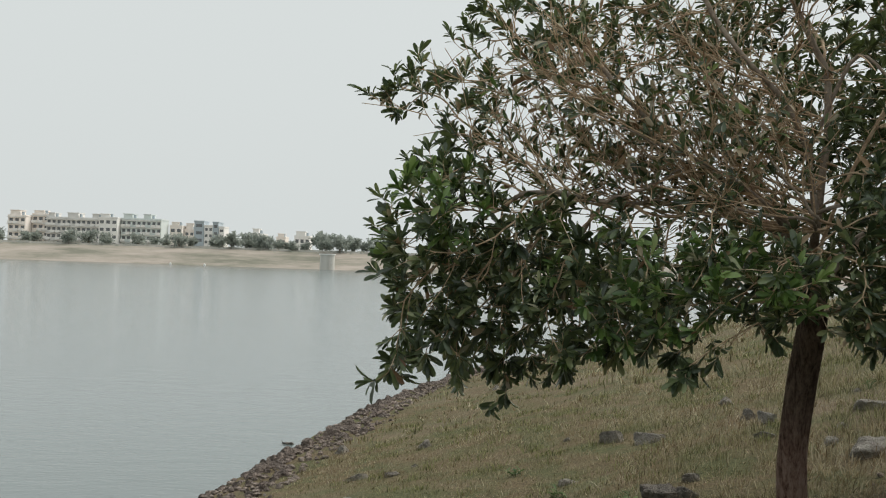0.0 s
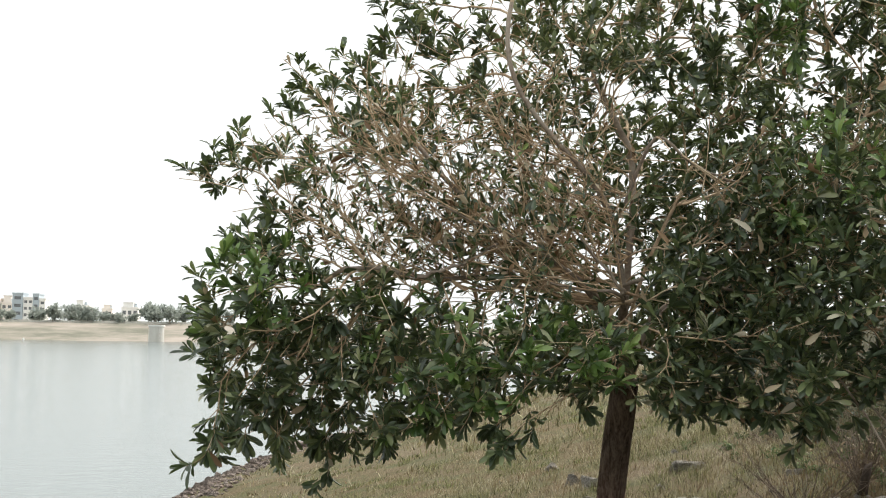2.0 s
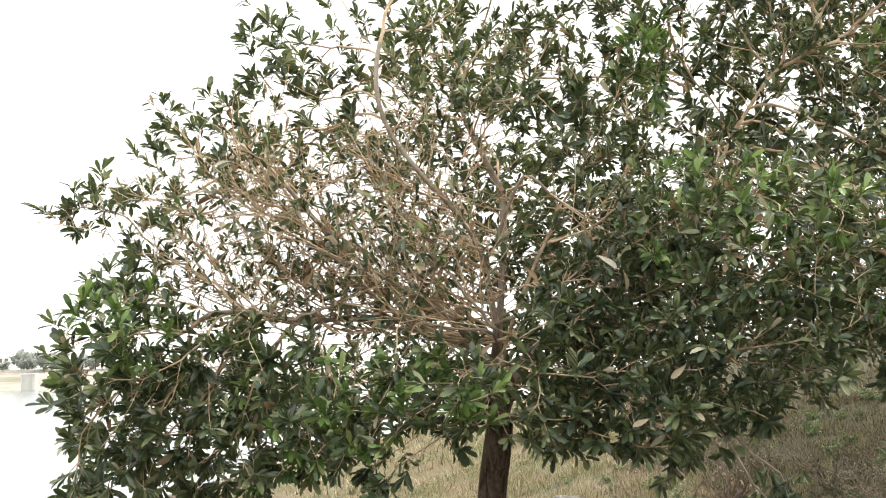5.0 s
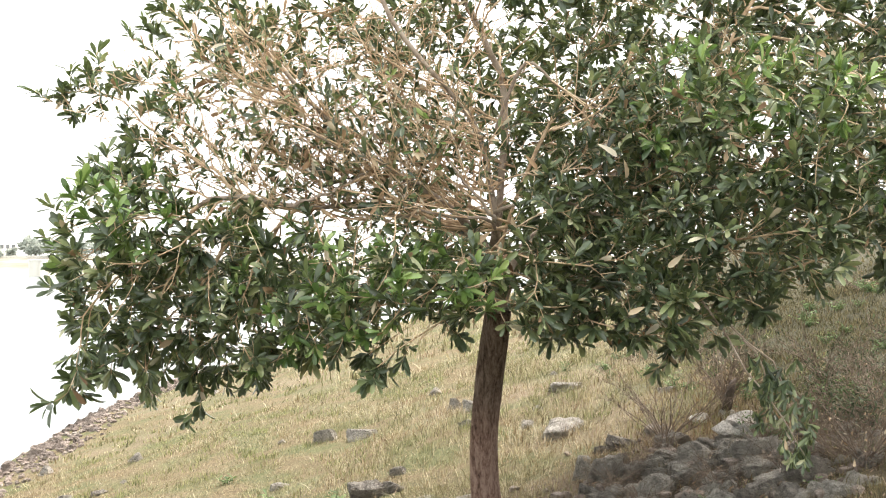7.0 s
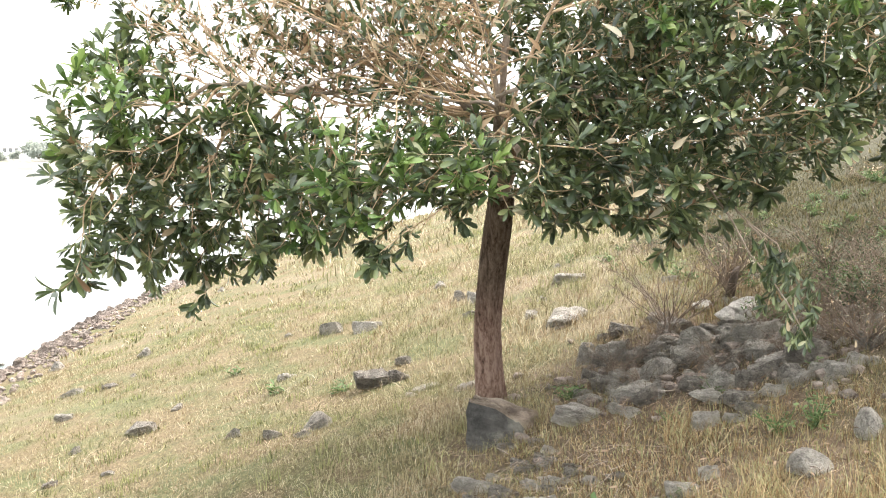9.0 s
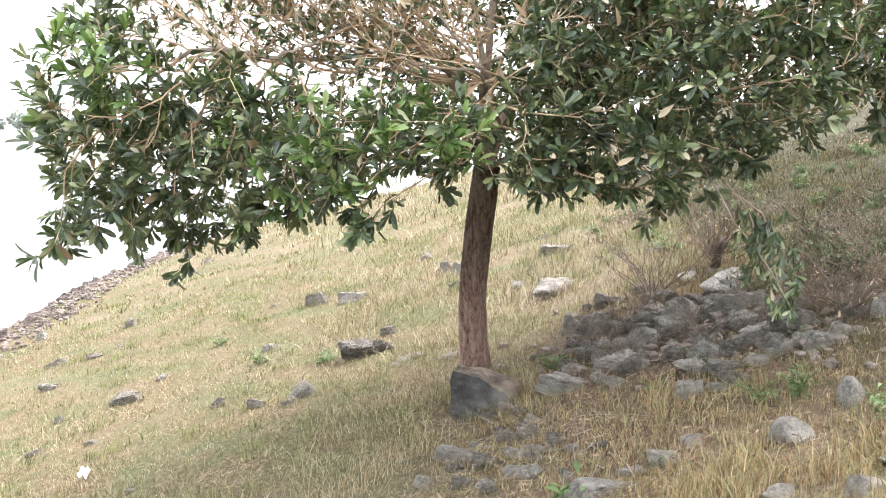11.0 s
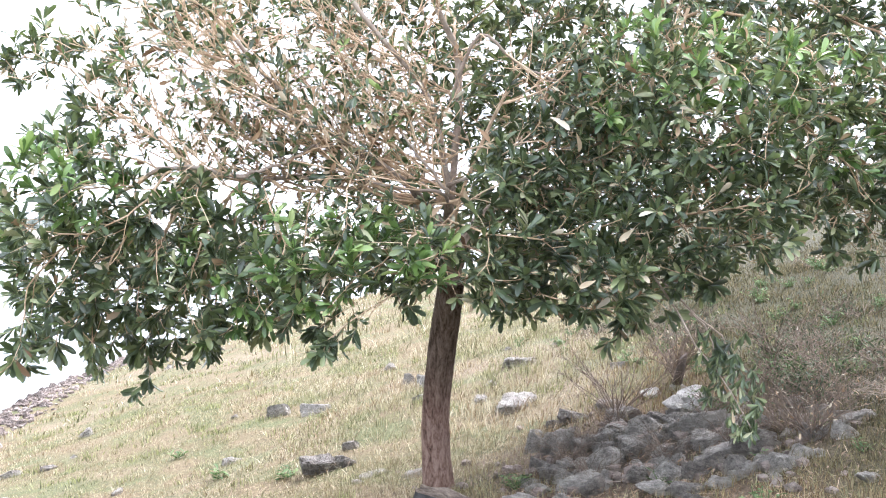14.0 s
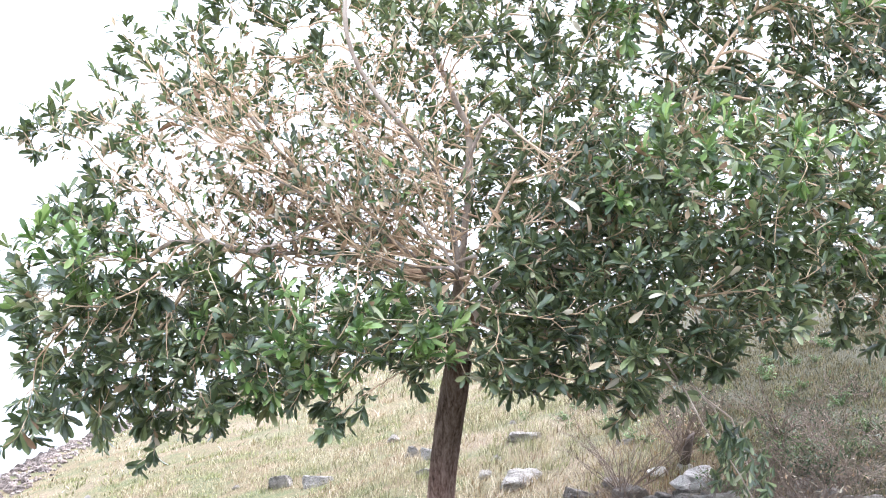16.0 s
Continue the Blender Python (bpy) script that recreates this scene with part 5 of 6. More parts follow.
# tufts that lean against the stones
spots = [(x, y, w) for x, y, w, *_ in SLOPE_STONES + UPHILL_STONES + FRONT_STONES + HEAP_STONES[:4] + HEAP_STONES[15:] + [(1.74, 4.8, 0.32), (1.62, 4.6, 0.2), (1.74, 4.57, 0.22), (1.86, 4.6, 0.2)]]
cx, cy, cw = (np.repeat(c, 46) for c in np.array(spots).T)
a, ring = rng.uniform(0, 2 * np.pi, len(cx)), cw * rng.uniform(0.42, 0.72, len(cx))
x, y = cx + np.cos(a) * ring, cy + np.sin(a) * ring * 0.8
blades("stone_side_grass", x, y, rng.uniform(0.025, 0.075, len(x)) * np.clip(cw / 0.15, 0.7, 1.3), rng.uniform(0.0016, 0.003, len(x)) * (0.6 + 0.1 * cy),
       "grass tufts grown up against stones", np.stack([np.cos(a), np.sin(a)], 1) * 0.6)

# taller tufts before and beside the heap
x, y, way, big = strew(9500, 2.4, 5.4, 8, 46, 12, 0.03)
keep = (np.sin(3.1 * x + 2 * np.sin(2.3 * y)) + np.sin(2.7 * y + 1.0) > 0.1) & (rng.random(len(x)) < np.clip(0.15 + (x - 1.5) * 1.6, 0.15, 1)) & (rng.random(len(x)) > heap_cover(x, y + 0.25) * 0.9)
for sx, sy, sw, *_ in FRONT_STONES + HEAP_STONES + [(1.72, 4.8, 0.36), (1.71, 4.01, 0.3)]:
    keep &= np.hypot(x - sx, y - sy + 0.12) > sw * 0.62 + 0.06
x, y, way, big = x[keep], y[keep], way[keep], big[keep]
blades("tall_grass", x, y, 0.085 * big * rng.uniform(0.5, 1.35, len(x)), rng.uniform(0.0016, 0.0036, len(x)), "taller green and straw-coloured grass tufts among stones", way)


# fallen straw
def straw():
    x, y, _, _ = strew(3000, 2.2, 7.5, -25, 50, 2, 0.05)
    n = len(x)
    a = rng.random(n) * 2 * np.pi
    length, wide = rng.uniform(0.03, 0.09, n), rng.uniform(0.0006, 0.0013, n)
    d = np.stack([np.cos(a), np.sin(a), rng.normal(size=n) * 0.15 + 0.25 * np.cos(a)], 1) * length[:, None]
    s = np.stack([-np.sin(a), np.cos(a), np.zeros(n)], 1) * wide[:, None]
    foot = np.stack([x, y, land_z(x, y) + rng.uniform(0.01, 0.05, n)], 1)
    v = np.stack([foot - s, foot + s, foot + d + s, foot + d - s], 1).reshape(-1, 3)
    k = (np.arange(n) * 4)[:, None]
    tagged(new("fallen_straw", mesh_from("fallen_straw", v, [k + np.array([[0, 1, 2, 3]])], STRAW)), "fallen straw and dry stalks on the ground", "straw", kind="stuff")


straw()


# dry twigs strewn over the heap and below the tree
def dry_twigs():
    r = np.random.default_rng(77)
    pieces = []
    for k in range(150):
        x, y = (2.85 + r.normal() * 0.4, 4.85 + r.normal() * 0.45) if k < 70 else (1.72 + r.normal() * 0.2, 4.1 + r.normal() * 0.25)
        a, length = r.random() * 6.28, r.uniform(0.04, 0.13)
        q = np.linspace(0, 1, 5)[:, None]
        line = np.array((x, y, 0)) + np.array((math.cos(a), math.sin(a), 0)) * length * q + np.array((*r.normal(size=2) * 0.02, 0)) * q ** 2
        line[:, 2] = land_z(line[:, 0], line[:, 1]) + r.uniform(0.01, 0.05) + r.uniform(-0.03, 0.03) * q[:, 0]
        pieces.append(tube(line, np.linspace(r.uniform(0.0011, 0.0022), 0.0007, 5), 4))
    v, q = join(pieces)
    tagged(new("dry_twigs", mesh_from("dry_twigs", v, [q], LIMB)), "thin dry twigs strewn over stones and litter", "twigs", kind="stuff")


dry_twigs()


# dead leaves dropped round the heap and the tree's foot
def litter():
    n = 1500
    x = np.r_[2.9 + rng.normal(size=n) * 0.6, 2.2 + rng.normal(size=n) * 0.75]
    y = np.r_[4.7 + rng.normal(size=n) * 0.6, 3.9 + rng.normal(size=n) * 0.55]
    w = np.stack([x, y, land_z(x, y) + rng.uniform(0.002, 0.035, 2 * n)], 1)
    d = np.stack([rng.normal(size=2 * n), rng.normal(size=2 * n), rng.normal(size=2 * n) * 0.35], 1)
    u = rng.normal(size=(2 * n, 3)) * 0.5 + (0, 0, 1)
    tagged(new("fallen_leaves", leaves_mesh("fallen_leaves", w, d, u, rng.uniform(0.012, 0.032, 2 * n), rng.uniform(0.1, 0.6, 2 * n), LITTER)),
           "curled brown fallen leaves among stones and grass", "leaves", kind="stuff")


litter()


# ---- shrubs and herbs ----
def shrub(x, y, high, wide, stems, label, leaf_count=0, leaf_material=None, leaf_size=0.03, material=DRY_STEM, thick=0.0045):
    z = float(land_z(x, y))
    ob = new("shrub")
    ob.location = (x, y, z)
    pieces, tips = [], []
    for k in range(stems):
        a = rng.random() * 2 * np.pi
        out = wide * rng.uniform(0.25, 1.0)
        h = high * rng.uniform(0.5, 1.0)
        s = np.linspace(0, 1, 6)[:, None]
        line = np.array((math.cos(a), math.sin(a), 0)) * out * s ** 1.3 + np.array((0, 0, h)) * s + np.cumsum(rng.normal(size=(6, 3)) * 0.06 * high, 0) * s
        line[:, 2] -= 0.02
        pieces.append(tube(line, np.linspace(thick, thick * 0.3, 6), 4))
        for b in range(rng.integers(3, 8)):
            at = rng.integers(2, 5)
            way = rng.normal(size=3) * 0.6 + np.array((math.cos(a), math.sin(a), 0.9))
            way /= np.linalg.norm(way)
            q = np.linspace(0, 1, 4)[:, None]
            side = line[at] + way * h * rng.uniform(0.12, 0.42) * q + rng.normal(size=3) * 0.07 * q ** 2
            pieces.append(tube(side, np.linspace(thick * 0.45, thick * 0.2, 4), 3))
            tips += [side[1], side[2], side[3]]
        tips += [line[3], line[4], line[5]]
    v, q = join(pieces)
    part("stem_tangle", mesh_from("stem_tangle", v, [q], material), ob, kind="stuff")
    if leaf_count:
        pick = np.array(tips)[rng.integers(len(tips), size=leaf_count)] + rng.normal(size=(leaf_count, 3)) * 0.03
        d = rng.normal(size=(leaf_count, 3)) + (0, 0, 0.4)
        u = rng.normal(size=(leaf_count, 3)) * 0.5 + (0, 0, 1)
        part("foliage", leaves_mesh("foliage", pick, d, u, leaf_size * rng.uniform(0.6, 1.3, leaf_count), rng.uniform(0, 0.3, leaf_count), leaf_material), ob, kind="stuff")
    return tagged(ob, label, "shrub", "shrubs on the slope")


shrub(3.12, 5.85, 0.5, 0.55, 22, "bare thin-stemmed dry shrub beside the stone heap", thick=0.0042)
shrub(3.72, 6.2, 0.5, 0.35, 34, "tangled brown dry brush on the slope", 120, DEAD_LEAF, 0.035)
shrub(4.3, 6.0, 0.34, 0.4, 26, "dry grey brush on the slope", 160, SCRUB, 0.03)
shrub(3.75, 4.75, 0.22, 0.32, 24, "low scrubby green bush beside the stones", 420, SCRUB, 0.035)
shrub(4.3, 4.9, 0.24, 0.4, 24, "low scrubby green bush beside the stones", 260, SCRUB, 0.035)
shrub(3.3, 4.25, 0.28, 0.3, 24, "dry brown stalks behind the stone heap", 60, DEAD_LEAF, 0.03)
shrub(5.2, 6.6, 0.22, 0.4, 14, "dry grey brush on the slope", 140, SCRUB, 0.035)
for k in range(13):
    x, y = rng.uniform(3.5, 6.8), rng.uniform(4.4, 9.0)
    shrub(x, y, rng.uniform(0.1, 0.24), rng.uniform(0.25, 0.4), 10, "low tangled brush and stalks on the slope", 130, DEAD_LEAF if k % 8 == 0 else SCRUB, 0.03)
for x, y in ((2.55, 5.3), (2.75, 5.55), (3.05, 5.7), (2.85, 4.75), (3.25, 5.0), (3.5, 5.3), (2.5, 4.85), (3.1, 4.6)):
    shrub(x, y, 0.16, 0.2, 14, "small dry brown stalks between heaped stones", thick=0.003)
for x, y, h in ((3.35, 4.5, 0.14), (3.6, 4.6, 0.16), (3.85, 4.75, 0.15), (3.5, 4.9, 0.17), (3.75, 5.3, 0.2), (4.1, 5.2, 0.2), (3.95, 4.4, 0.12), (4.25, 5.6, 0.24)):
    shrub(x, y, h, 0.26, 26, "tangle of thin dry stalks beside the stone heap", 70, DEAD_LEAF, 0.02, LIMB if x > 3.8 else DRY_STEM, 0.0028)
shrub(4.05, 5.5, 0.22, 0.4, 16, "leafy green bush beside the heap", 380, SCRUB, 0.03)
shrub(3.85, 5.15, 0.2, 0.26, 20, "leafy green bush beside the heap", 520, HERB, 0.026)
shrub(4.5, 5.7, 0.22, 0.42, 16, "leafy green bush beside the heap", 380, SCRUB, 0.03)
shrub(3.36, 5.15, 0.12, 0.14, 20, "small green weed between stones", 300, HERB, 0.022)


def herb(x, y, high, leaves, size, label):
    z = float(land_z(x, y))
    ob = new("herb")
    ob.location = (x, y, z)
    pieces, w, d, u = [], [], [], []
    for k in range(max(3, leaves // 6)):
        way = np.array((*(rng.normal(size=2) * 0.45), 1.0)) * high * rng.uniform(0.5, 1)
        s = np.linspace(0, 1, 5)[:, None]
        line = way * s + np.array((*(rng.normal(size=2) * 0.03), 0)) * s ** 2 - np.array((0, 0, 0.02))
        pieces.append(tube(line, np.linspace(0.003, 0.0015, 5), 4))
        for i in range(6):
            w.append(line[rng.integers(1, 5)])
            a = rng.random() * 6.28
            d.append((math.cos(a), math.sin(a), rng.uniform(0, 0.7)))
            u.append((*(rng.normal(size=2) * 0.3), 1))
    n = len(w)
    v, q = join(pieces)
    part("stem_tangle", mesh_from("stem_tangle", v, [q], HERB), ob, kind="stuff")
    part("foliage", leaves_mesh("foliage", np.array(w), np.array(d), np.array(u), size * rng.uniform(0.6, 1.3, n), rng.uniform(0, 0.4, n), HERB), ob, kind="stuff")
    return tagged(ob, label, "herb", "herbs on the slope")


herb(2.6, 3.62, 0.13, 84, 0.036, "leafy green weed beside a boulder")
herb(2.5, 3.7, 0.11, 66, 0.034, "leafy green weed beside a boulder")
for x, y in ((2.35, 4.3), (2.62, 4.4), (3.0, 4.15), (3.3, 3.9), (1.95, 3.5), (3.45, 4.4)):
    herb(x, y, 0.07, 48, 0.026, "low green weed in the grass before the heap")
for k in range(70):
    herb(rng.uniform(3.8, 6.8), rng.uniform(4.9, 9.5), rng.uniform(0.06, 0.14), 60, rng.uniform(0.025, 0.045), "low green weed on the brushy slope")
herb(2.2, 5.1, 0.08, 72, 0.04, "low blue-green weed among the stones")
herb(1.6, 3.48, 0.1, 36, 0.065, "small pale green seedling in straw")
herb(2.64, 3.1, 0.13, 42, 0.06, "pale green seedling beside a stone")
herb(1.32, 6.95, 0.1, 36, 0.06, "small green weed beside a dark stone")
herb(0.95, 7.6, 0.08, 36, 0.06, "low green weed on the slope")
herb(0.75, 8.9, 0.08, 40, 0.06, "low green weed on the slope")

# a dry stump in the brush
bm = bmesh.new()
bmesh.ops.create_cone(bm, cap_ends=True, segments=14, radius1=0.036, radius2=0.026, depth=0.17)
for v in bm.verts:
    v.co.x += 0.01 * math.sin(v.co.y * 60) + 0.03 * v.co.z
    v.co.z += 0.03 * math.sin(v.co.x * 40) if v.co.z > 0 else 0
stump = new("stump", mesh_of("stump", bm, STUMP_BARK, True))
stump.matrix_basis = pose(3.62, 5.98, float(land_z(3.62, 5.98)) + 0.12, 6, 8, 0)
tagged(stump, "short dark dry stump in brown brush", "stump")

# a dark dry log in the straw
s = np.linspace(0, 1, 9)[:, None]
line = np.array((2.49, 2.99, 0.0)) + np.array((0.34, -0.06, 0.0)) * s
line[:, 2] = land_z(line[:, 0], line[:, 1]) + 0.028 + 0.008 * np.sin(s[:, 0] * 7)
v, q = tube(line, np.interp(s[:, 0], (0, 0.1, 0.8, 1), (0.012, 0.027, 0.023, 0.008)), 11)
v += rng.normal(size=v.shape) * 0.0028
tagged(new("log", mesh_from("log", v, [q], DRY_STEM, False)), "short dark dry log lying in straw", "log")

# a scrap of paper
bm = bmesh.new()
bmesh.ops.create_grid(bm, x_segments=12, y_segments=9, size=0.5)
for v in bm.verts:
    x, y = v.co.x, v.co.y
    v.co = (x * 0.1, y * 0.07, 0.018 * abs(math.sin(9 * x + 4 * y)) + 0.014 * math.sin(11 * y - 5 * x) + 0.03 * x * x + 0.03)
solid = bmesh.ops.solidify(bm, geom=bm.faces[:], thickness=0.0012)
scrap = new("paper_scrap", mesh_of("paper_scrap", bm, PAPER))
scrap.matrix_basis = pose(-0.13, 5.82, float(land_z(-0.13, 5.82)) + 0.02, 12, -20, 75) @ Matrix.Scale(0.75, 4)
tagged(scrap, "crumpled white paper scrap lying on dry grass", "litter")


# ---- a finer-leaved tree higher on the slope ----
def airy_tree(name, x, y, high, spread_, leaves, size, material, label, seed, group="", base=None, fork_at=0.32, low=0.62):
    r = np.random.default_rng(seed)
    z = float(land_z(x, y)) if base is None else base
    ob = new(name)
    ob.location = (x, y, z)
    fork = high * fork_at
    line = np.array([(0, 0, -0.2), (0.02 * high, 0.01, fork * 0.5), (0.01, 0.02 * high, fork)])
    wood = [tube(line, [high * 0.028, high * 0.022, high * 0.018], 8)]
    ends = []
    for k in range(9):
        a = k * 2.4 + r.random()
        out = spread_ * r.uniform(0.35, 0.9)
        top = high * r.uniform(low, 0.95)
        s = np.linspace(0, 1, 6)[:, None]
        limb = line[2] * (1 - s) + np.array((math.cos(a) * out, math.sin(a) * out, top)) * s
        limb[:, 2] += (np.sin(s[:, 0] * np.pi) * 0.08 * high)
        limb[1:] += r.normal(size=(5, 3)) * 0.02 * high
        wood.append(tube(limb, np.linspace(high * 0.012, high * 0.003, 6), 5))
        ends += [(limb[3], 0.6), (limb[4], 0.9), (limb[5], 1.0), (limb[5] + r.normal(size=3) * spread_ * 0.16, 0.9)]
    v, q = join(wood)
    part("trunk", mesh_from("trunk", v, [q], LIMB), ob)
    centres = np.array([e[0] for e in ends])
    which = r.integers(len(centres), size=leaves)
    d = r.normal(size=(leaves, 3))
    d *= (r.random(leaves) ** 0.45 / np.linalg.norm(d, axis=1))[:, None] * spread_ * np.array((0.3, 0.3, 0.22))
    w = centres[which] + d
    part("crown", leaves_mesh("crown", w, r.normal(size=(leaves, 3)), r.normal(size=(leaves, 3)) + (0, 0, 0.8), size * r.uniform(0.6, 1.4, leaves), r.uniform(0, 0.3, leaves), material), ob, kind="stuff")
    return tagged(ob, label, "tree", group)


airy_tree("tree", 10.4, 10.6, 6.8, 3.0, 5000, 0.1, FINE_LEAF, "grey-green fine-leaved tree higher on the slope", 3)

# ---- the far bank ----
bm = bmesh.new()
for k in range(55):
    box(bm, -190 + 4 * k, -186.06 + 4 * k, 318.0, 318.35, 4.6, 5.55 + 0.12 * (k % 2))
tagged(new("bank_wall", mesh_of("bank_wall", bm, CONCRETE)), "low pale wall along the top of the far bank", "wall", kind="structure")

tower = new("intake_tower")
tower.location = (-32.0, 289.5, -0.5)
bm = bmesh.new()
bmesh.ops.create_cone(bm, cap_ends=True, segments=32, radius1=2.05, radius2=2.0, depth=4.6)
bmesh.ops.translate(bm, vec=(0, 0, 2.3), verts=bm.verts)
part("shaft", mesh_of("shaft", bm, CONCRETE, False), tower)
bm = bmesh.new()
bmesh.ops.create_cone(bm, cap_ends=True, segments=32, radius1=2.25, radius2=2.25, depth=0.35)
bmesh.ops.translate(bm, vec=(0, 0, 4.75), verts=bm.verts)
part("cap", mesh_of("cap", bm, WHITE_PAINT), tower)
bm = bmesh.new()
box(bm, 0.92, 0.98, -1.97, -1.83, 0.2, 4.9)
box(bm, 1.52, 1.58, -1.97, -1.83, 0.2, 4.9)
box(bm, 0.983, 1.517, -1.96, -1.84, 4.8, 4.88)
ladder = part("ladder", mesh_of("ladder", bm, GREY_PAINT), tower)
bm = bmesh.new()
box(bm, 0.983, 1.517, -1.93, -1.87, -0.03, 0.03)
rung = mesh_of("rung", bm, GREY_PAINT)
for k in range(12):
    part("rung", rung, ladder).location = (0, 0, 0.43 + k * 0.36)
tagged(tower, "round pale concrete water intake tower by the far bank", "tower")

for x, z in ((-74.3, 0.0), (-65.0, 0.0)):
    bm = bmesh.new()
    bmesh.ops.create_uvsphere(bm, u_segments=14, v_segments=8, radius=0.3)
    for v in bm.verts:
        if v.co.z > 0.1:
            v.co.z *= 1.8
    buoy = new("buoy", mesh_of("buoy", bm, WHITE_PAINT, True))
    buoy.location = (x, 286.0, 0.12)
    tagged(buoy, "small white float on the lake near the far bank", "buoy", "floats")


def house(x0, x1, y, deep, top, floors, bays, paint, label, balconies=True, slabs=WHITE_PAINT, rooms=True):
    base = 4.6
    ob = new("apartment_building")
    ob.location = ((x0 + x1) / 2, y, base)
    half, high = (x1 - x0) / 2, top - base
    storey, bay = high / floors, (x1 - x0) / bays
    bm = bmesh.new()
    box(bm, -half, half, 0.35, deep, 0, high)
    # piers and spandrels in front leave deep window openings
    for k in range(bays + 1):
        w = 0.18 * bay
        a = max(-half, -half + k * bay - w)
        b = min(half, -half + k * bay + w)
        box(bm, a, b, 0.0, 0.345, 0, high)
    for f in range(floors + 1):
        z0 = max(0, f * storey - 0.28 * storey)
        z1 = min(high, f * storey + 0.3 * storey)
        for k in range(bays):
            a, b = -half + (k + 0.18) * bay, -half + (k + 0.82) * bay
            box(bm, a + 0.003, b - 0.003, 0.02, 0.343, z0, z1)
    part("wall", mesh_of("wall", bm, paint), ob)
    bm = bmesh.new()
    box(bm, -half - 0.15, half + 0.15, -0.15, deep + 0.15, high + 0.004, high + 0.55)
    part("parapet", mesh_of("parapet", bm, paint), ob)
    for k in range(bays):
        for f in range(floors):
            a, b = -half + (k + 0.19) * bay, -half + (k + 0.81) * bay
            bm = bmesh.new()
            box(bm, a, b, 0.27, 0.33, (f + 0.3) * storey, (f + 0.72) * storey)
            part("window", mesh_of("window", bm, WINDOW_GLASS), ob)
            if balconies and (k + f) % 3 != 2 and f:
                bm = bmesh.new()
                box(bm, a - 0.2, b + 0.2, -1.6, -0.003, f * storey - 0.1, f * storey + 0.06)
                floor_slab = part("balcony", mesh_of("balcony", bm, slabs), ob)
                bm = bmesh.new()
                box(bm, a - 0.2, b + 0.2, -1.6, -1.5, f * storey + 0.064, f * storey + 0.95)
                part("railing", mesh_of("railing", bm, slabs), floor_slab)
    if balconies:
        for f in range(1, floors + 1):
            bm = bmesh.new()
            box(bm, -half - 0.3, half + 0.3, -0.75, -0.16, f * storey - 0.45, f * storey - 0.2)
            part("sunshade", mesh_of("sunshade", bm, slabs), ob)
    if rooms:
        spot = -half + 0.6
        while spot < half - 2.5:
            wide = rng.uniform(2.2, 4.2)
            up = rng.uniform(0.9, 2.6)
            bm = bmesh.new()
            box(bm, spot, min(spot + wide, half - 0.2), 0.6, deep * 0.7, high + 0.555, high + 0.555 + up)
            box(bm, spot - 0.25, min(spot + wide, half - 0.2) + 0.25, 0.3, deep * 0.7 + 0.3, high + 0.559 + up, high + 0.75 + up)
            part("roof_room", mesh_of("roof_room", bm, paint), ob)
            bm = bmesh.new()
            bmesh.ops.create_cone(bm, cap_ends=True, segments=12, radius1=0.6, radius2=0.55, depth=1.3)
            bmesh.ops.translate(bm, vec=(min(spot + wide + 1.0, half - 0.8), 1.2, high + 1.21), verts=bm.verts)
            part("water_tank", mesh_of("water_tank", bm, BLUE_PAINT, False), ob)
            spot += wide + rng.uniform(2.5, 6.0)
    return tagged(ob, label, "building", "buildings across the lake")


house(-174, -167, 418, 9, 16.2, 4, 3, CREAM_PAINT, "cream four-storey apartment building across the lake")
house(-166.8, -159.8, 424, 10, 17.2, 4, 3, CREAM_PAINT, "cream apartment building with a rooftop room")
house(-159.4, -137.6, 420, 12, 16.0, 4, 11, GREY_PAINT, "long grey four-storey apartment block with balconies", slabs=WHITE_PAINT)
house(-137.2, -129.8, 416, 10, 16.4, 4, 3, WHITE_PAINT, "bright white four-storey apartment building", False)
house(-129.4, -113.4, 420, 11, 16.4, 4, 8, GREEN_PAINT, "grey-green four-storey apartment block with balconies", slabs=WHITE_PAINT)
house(-112.6, -107.6, 430, 8, 14.4, 3, 2, CREAM_PAINT, "small cream three-storey house across the lake", False)
house(-107.3, -103.2, 433, 8, 13.0, 3, 2, CREAM_PAINT, "pale cream three-storey house", False)
house(-99.7, -95.9, 418, 9, 16.2, 4, 1, BLUE_PAINT, "slate blue stair tower of a white building", False, rooms=False)
house(-95.8, -92.4, 418.4, 9, 14.6, 4, 2, WHITE_PAINT, "white four-storey building between slate blue towers", False, rooms=False)
house(-92.3, -90.1, 418, 9, 16.0, 4, 1, BLUE_PAINT, "slate blue stair tower of a white building", False, rooms=False)
house(-90.0, -87.8, 418.4, 9, 14.2, 4, 1, WHITE_PAINT, "white four-storey building end", False, rooms=False)
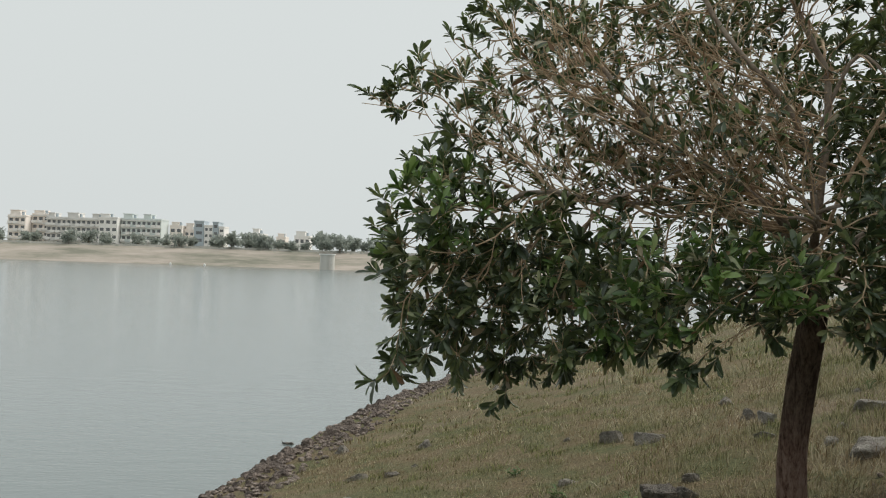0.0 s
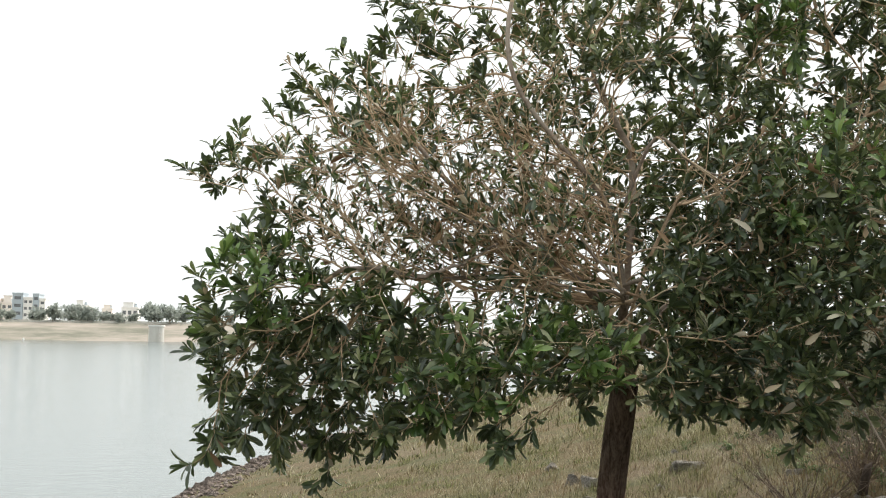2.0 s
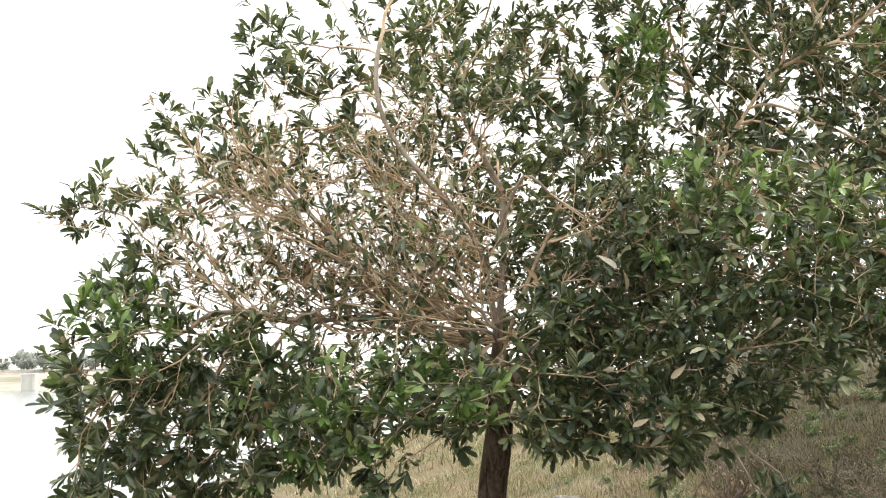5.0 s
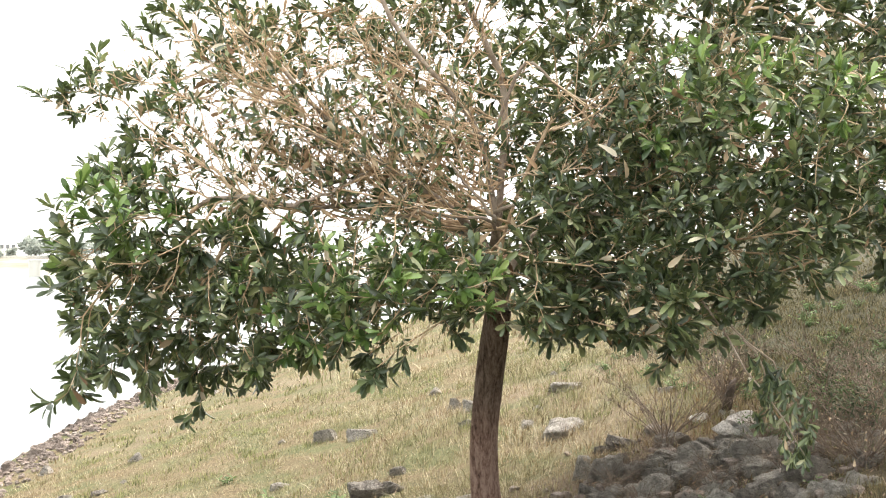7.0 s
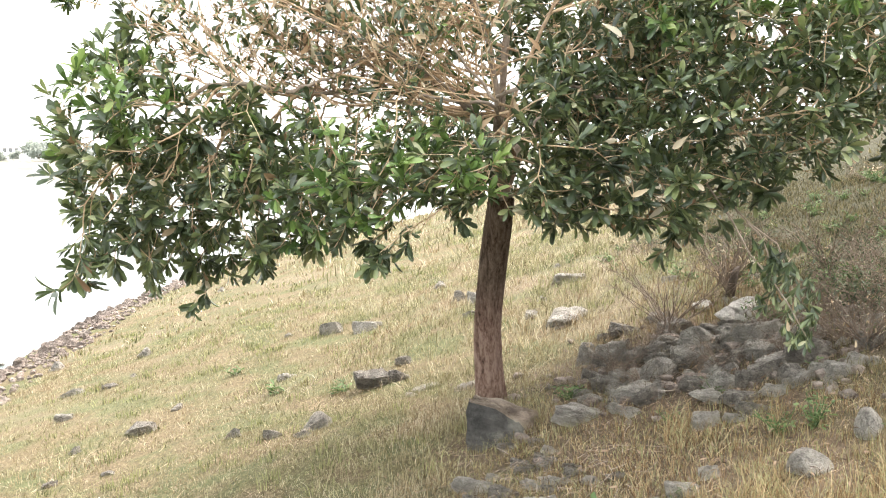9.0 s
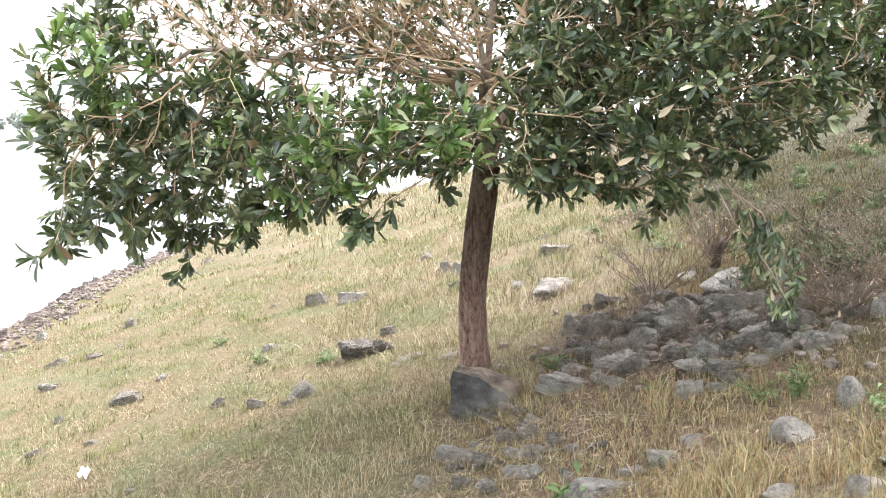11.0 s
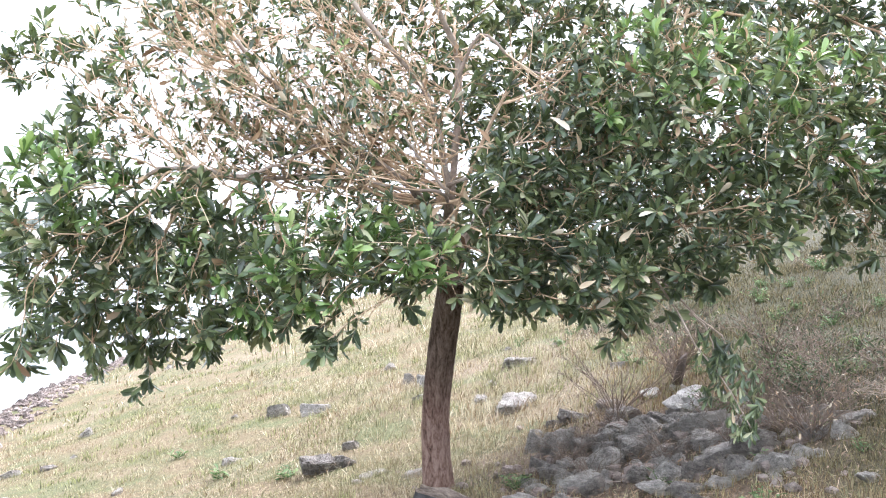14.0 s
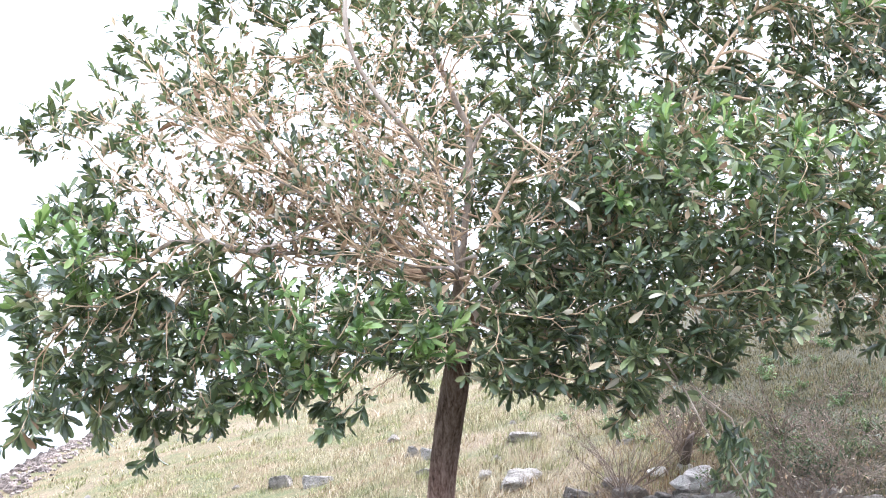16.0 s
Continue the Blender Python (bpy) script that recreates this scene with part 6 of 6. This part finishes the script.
house(-81, -75.5, 440, 9, 12.4, 2, 3, WHITE_PAINT, "low white house behind trees", False)
house(-63.5, -57, 445, 9, 12.2, 2, 3, WHITE_PAINT, "low pale house behind trees", False)
house(-72, -68, 450, 9, 11.6, 2, 2, CREAM_PAINT, "low cream house behind trees", False)

kinds = [airy_tree("tree", 0, 0, 1.0, s, 620, 0.2, HAZED_LEAF, "rounded tree on the far bank with haze-paled foliage", 20 + k, "trees on the far bank", 0.0, 0.12, 0.3)
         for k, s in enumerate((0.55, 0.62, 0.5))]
ROW = [(-136.8, 4.2), (-130.1, 3.7), (-124.5, 3.8), (-113.5, 4.3), (-110, 4.6), (-105.2, 4.0), (-102.5, 3.6), (-93, 4), (-90, 3.2), (-85.9, 3.8), (-79.8, 4.3), (-77, 3.5), (-71.1, 4.2),
       (-68.5, 3.4), (-64.4, 5.3), (-60.6, 4.7), (-58.3, 5.2), (-55.7, 5.2), (-53.5, 4.0), (-51.4, 3.6), (-48.2, 3.2), (-45.6, 2.9), (-42.1, 3), (-38.7, 6.3), (-36.1, 5.4), (-31.2, 5.5), (-27.3, 5.3), (-23.8, 4.7),
       (-19, 5), (-14, 4.6)]
for k, (x, h) in enumerate(ROW):
    y = 322 + 5 * math.sin(k * 1.7)
    m = pose(x, y, float(land_z(x, y)) - 0.1, 0, 0, k * 77) @ Matrix.Scale(h * 1.03, 4)
    if k < 3:
        kinds[k].matrix_basis = m
    else:
        copy_thing(kinds[k % 3], pose(x, y, float(land_z(x, y)) - 0.1, 0, 0, k * 77) @ Matrix.Scale(h * 1.03 / kinds[k % 3].scale[0], 4))


# Far scrub, its leaf colour lightened to stand in for haze.
n = 2200
fx = rng.uniform(-190, 40, n)
fy = 314 + 14 * rng.random(n)
fw = np.stack([fx, fy, land_z(fx, fy) + rng.random(n) * 0.5], 1)
tagged(new("far_scrub", leaves_mesh("far_scrub", fw, rng.normal(size=(n, 3)), rng.normal(size=(n, 3)), rng.uniform(0.3, 0.9, n), np.full(n, 0.1), HAZED_LEAF)),
       "low scrub along the far bank, paled for haze", "scrub", kind="stuff")
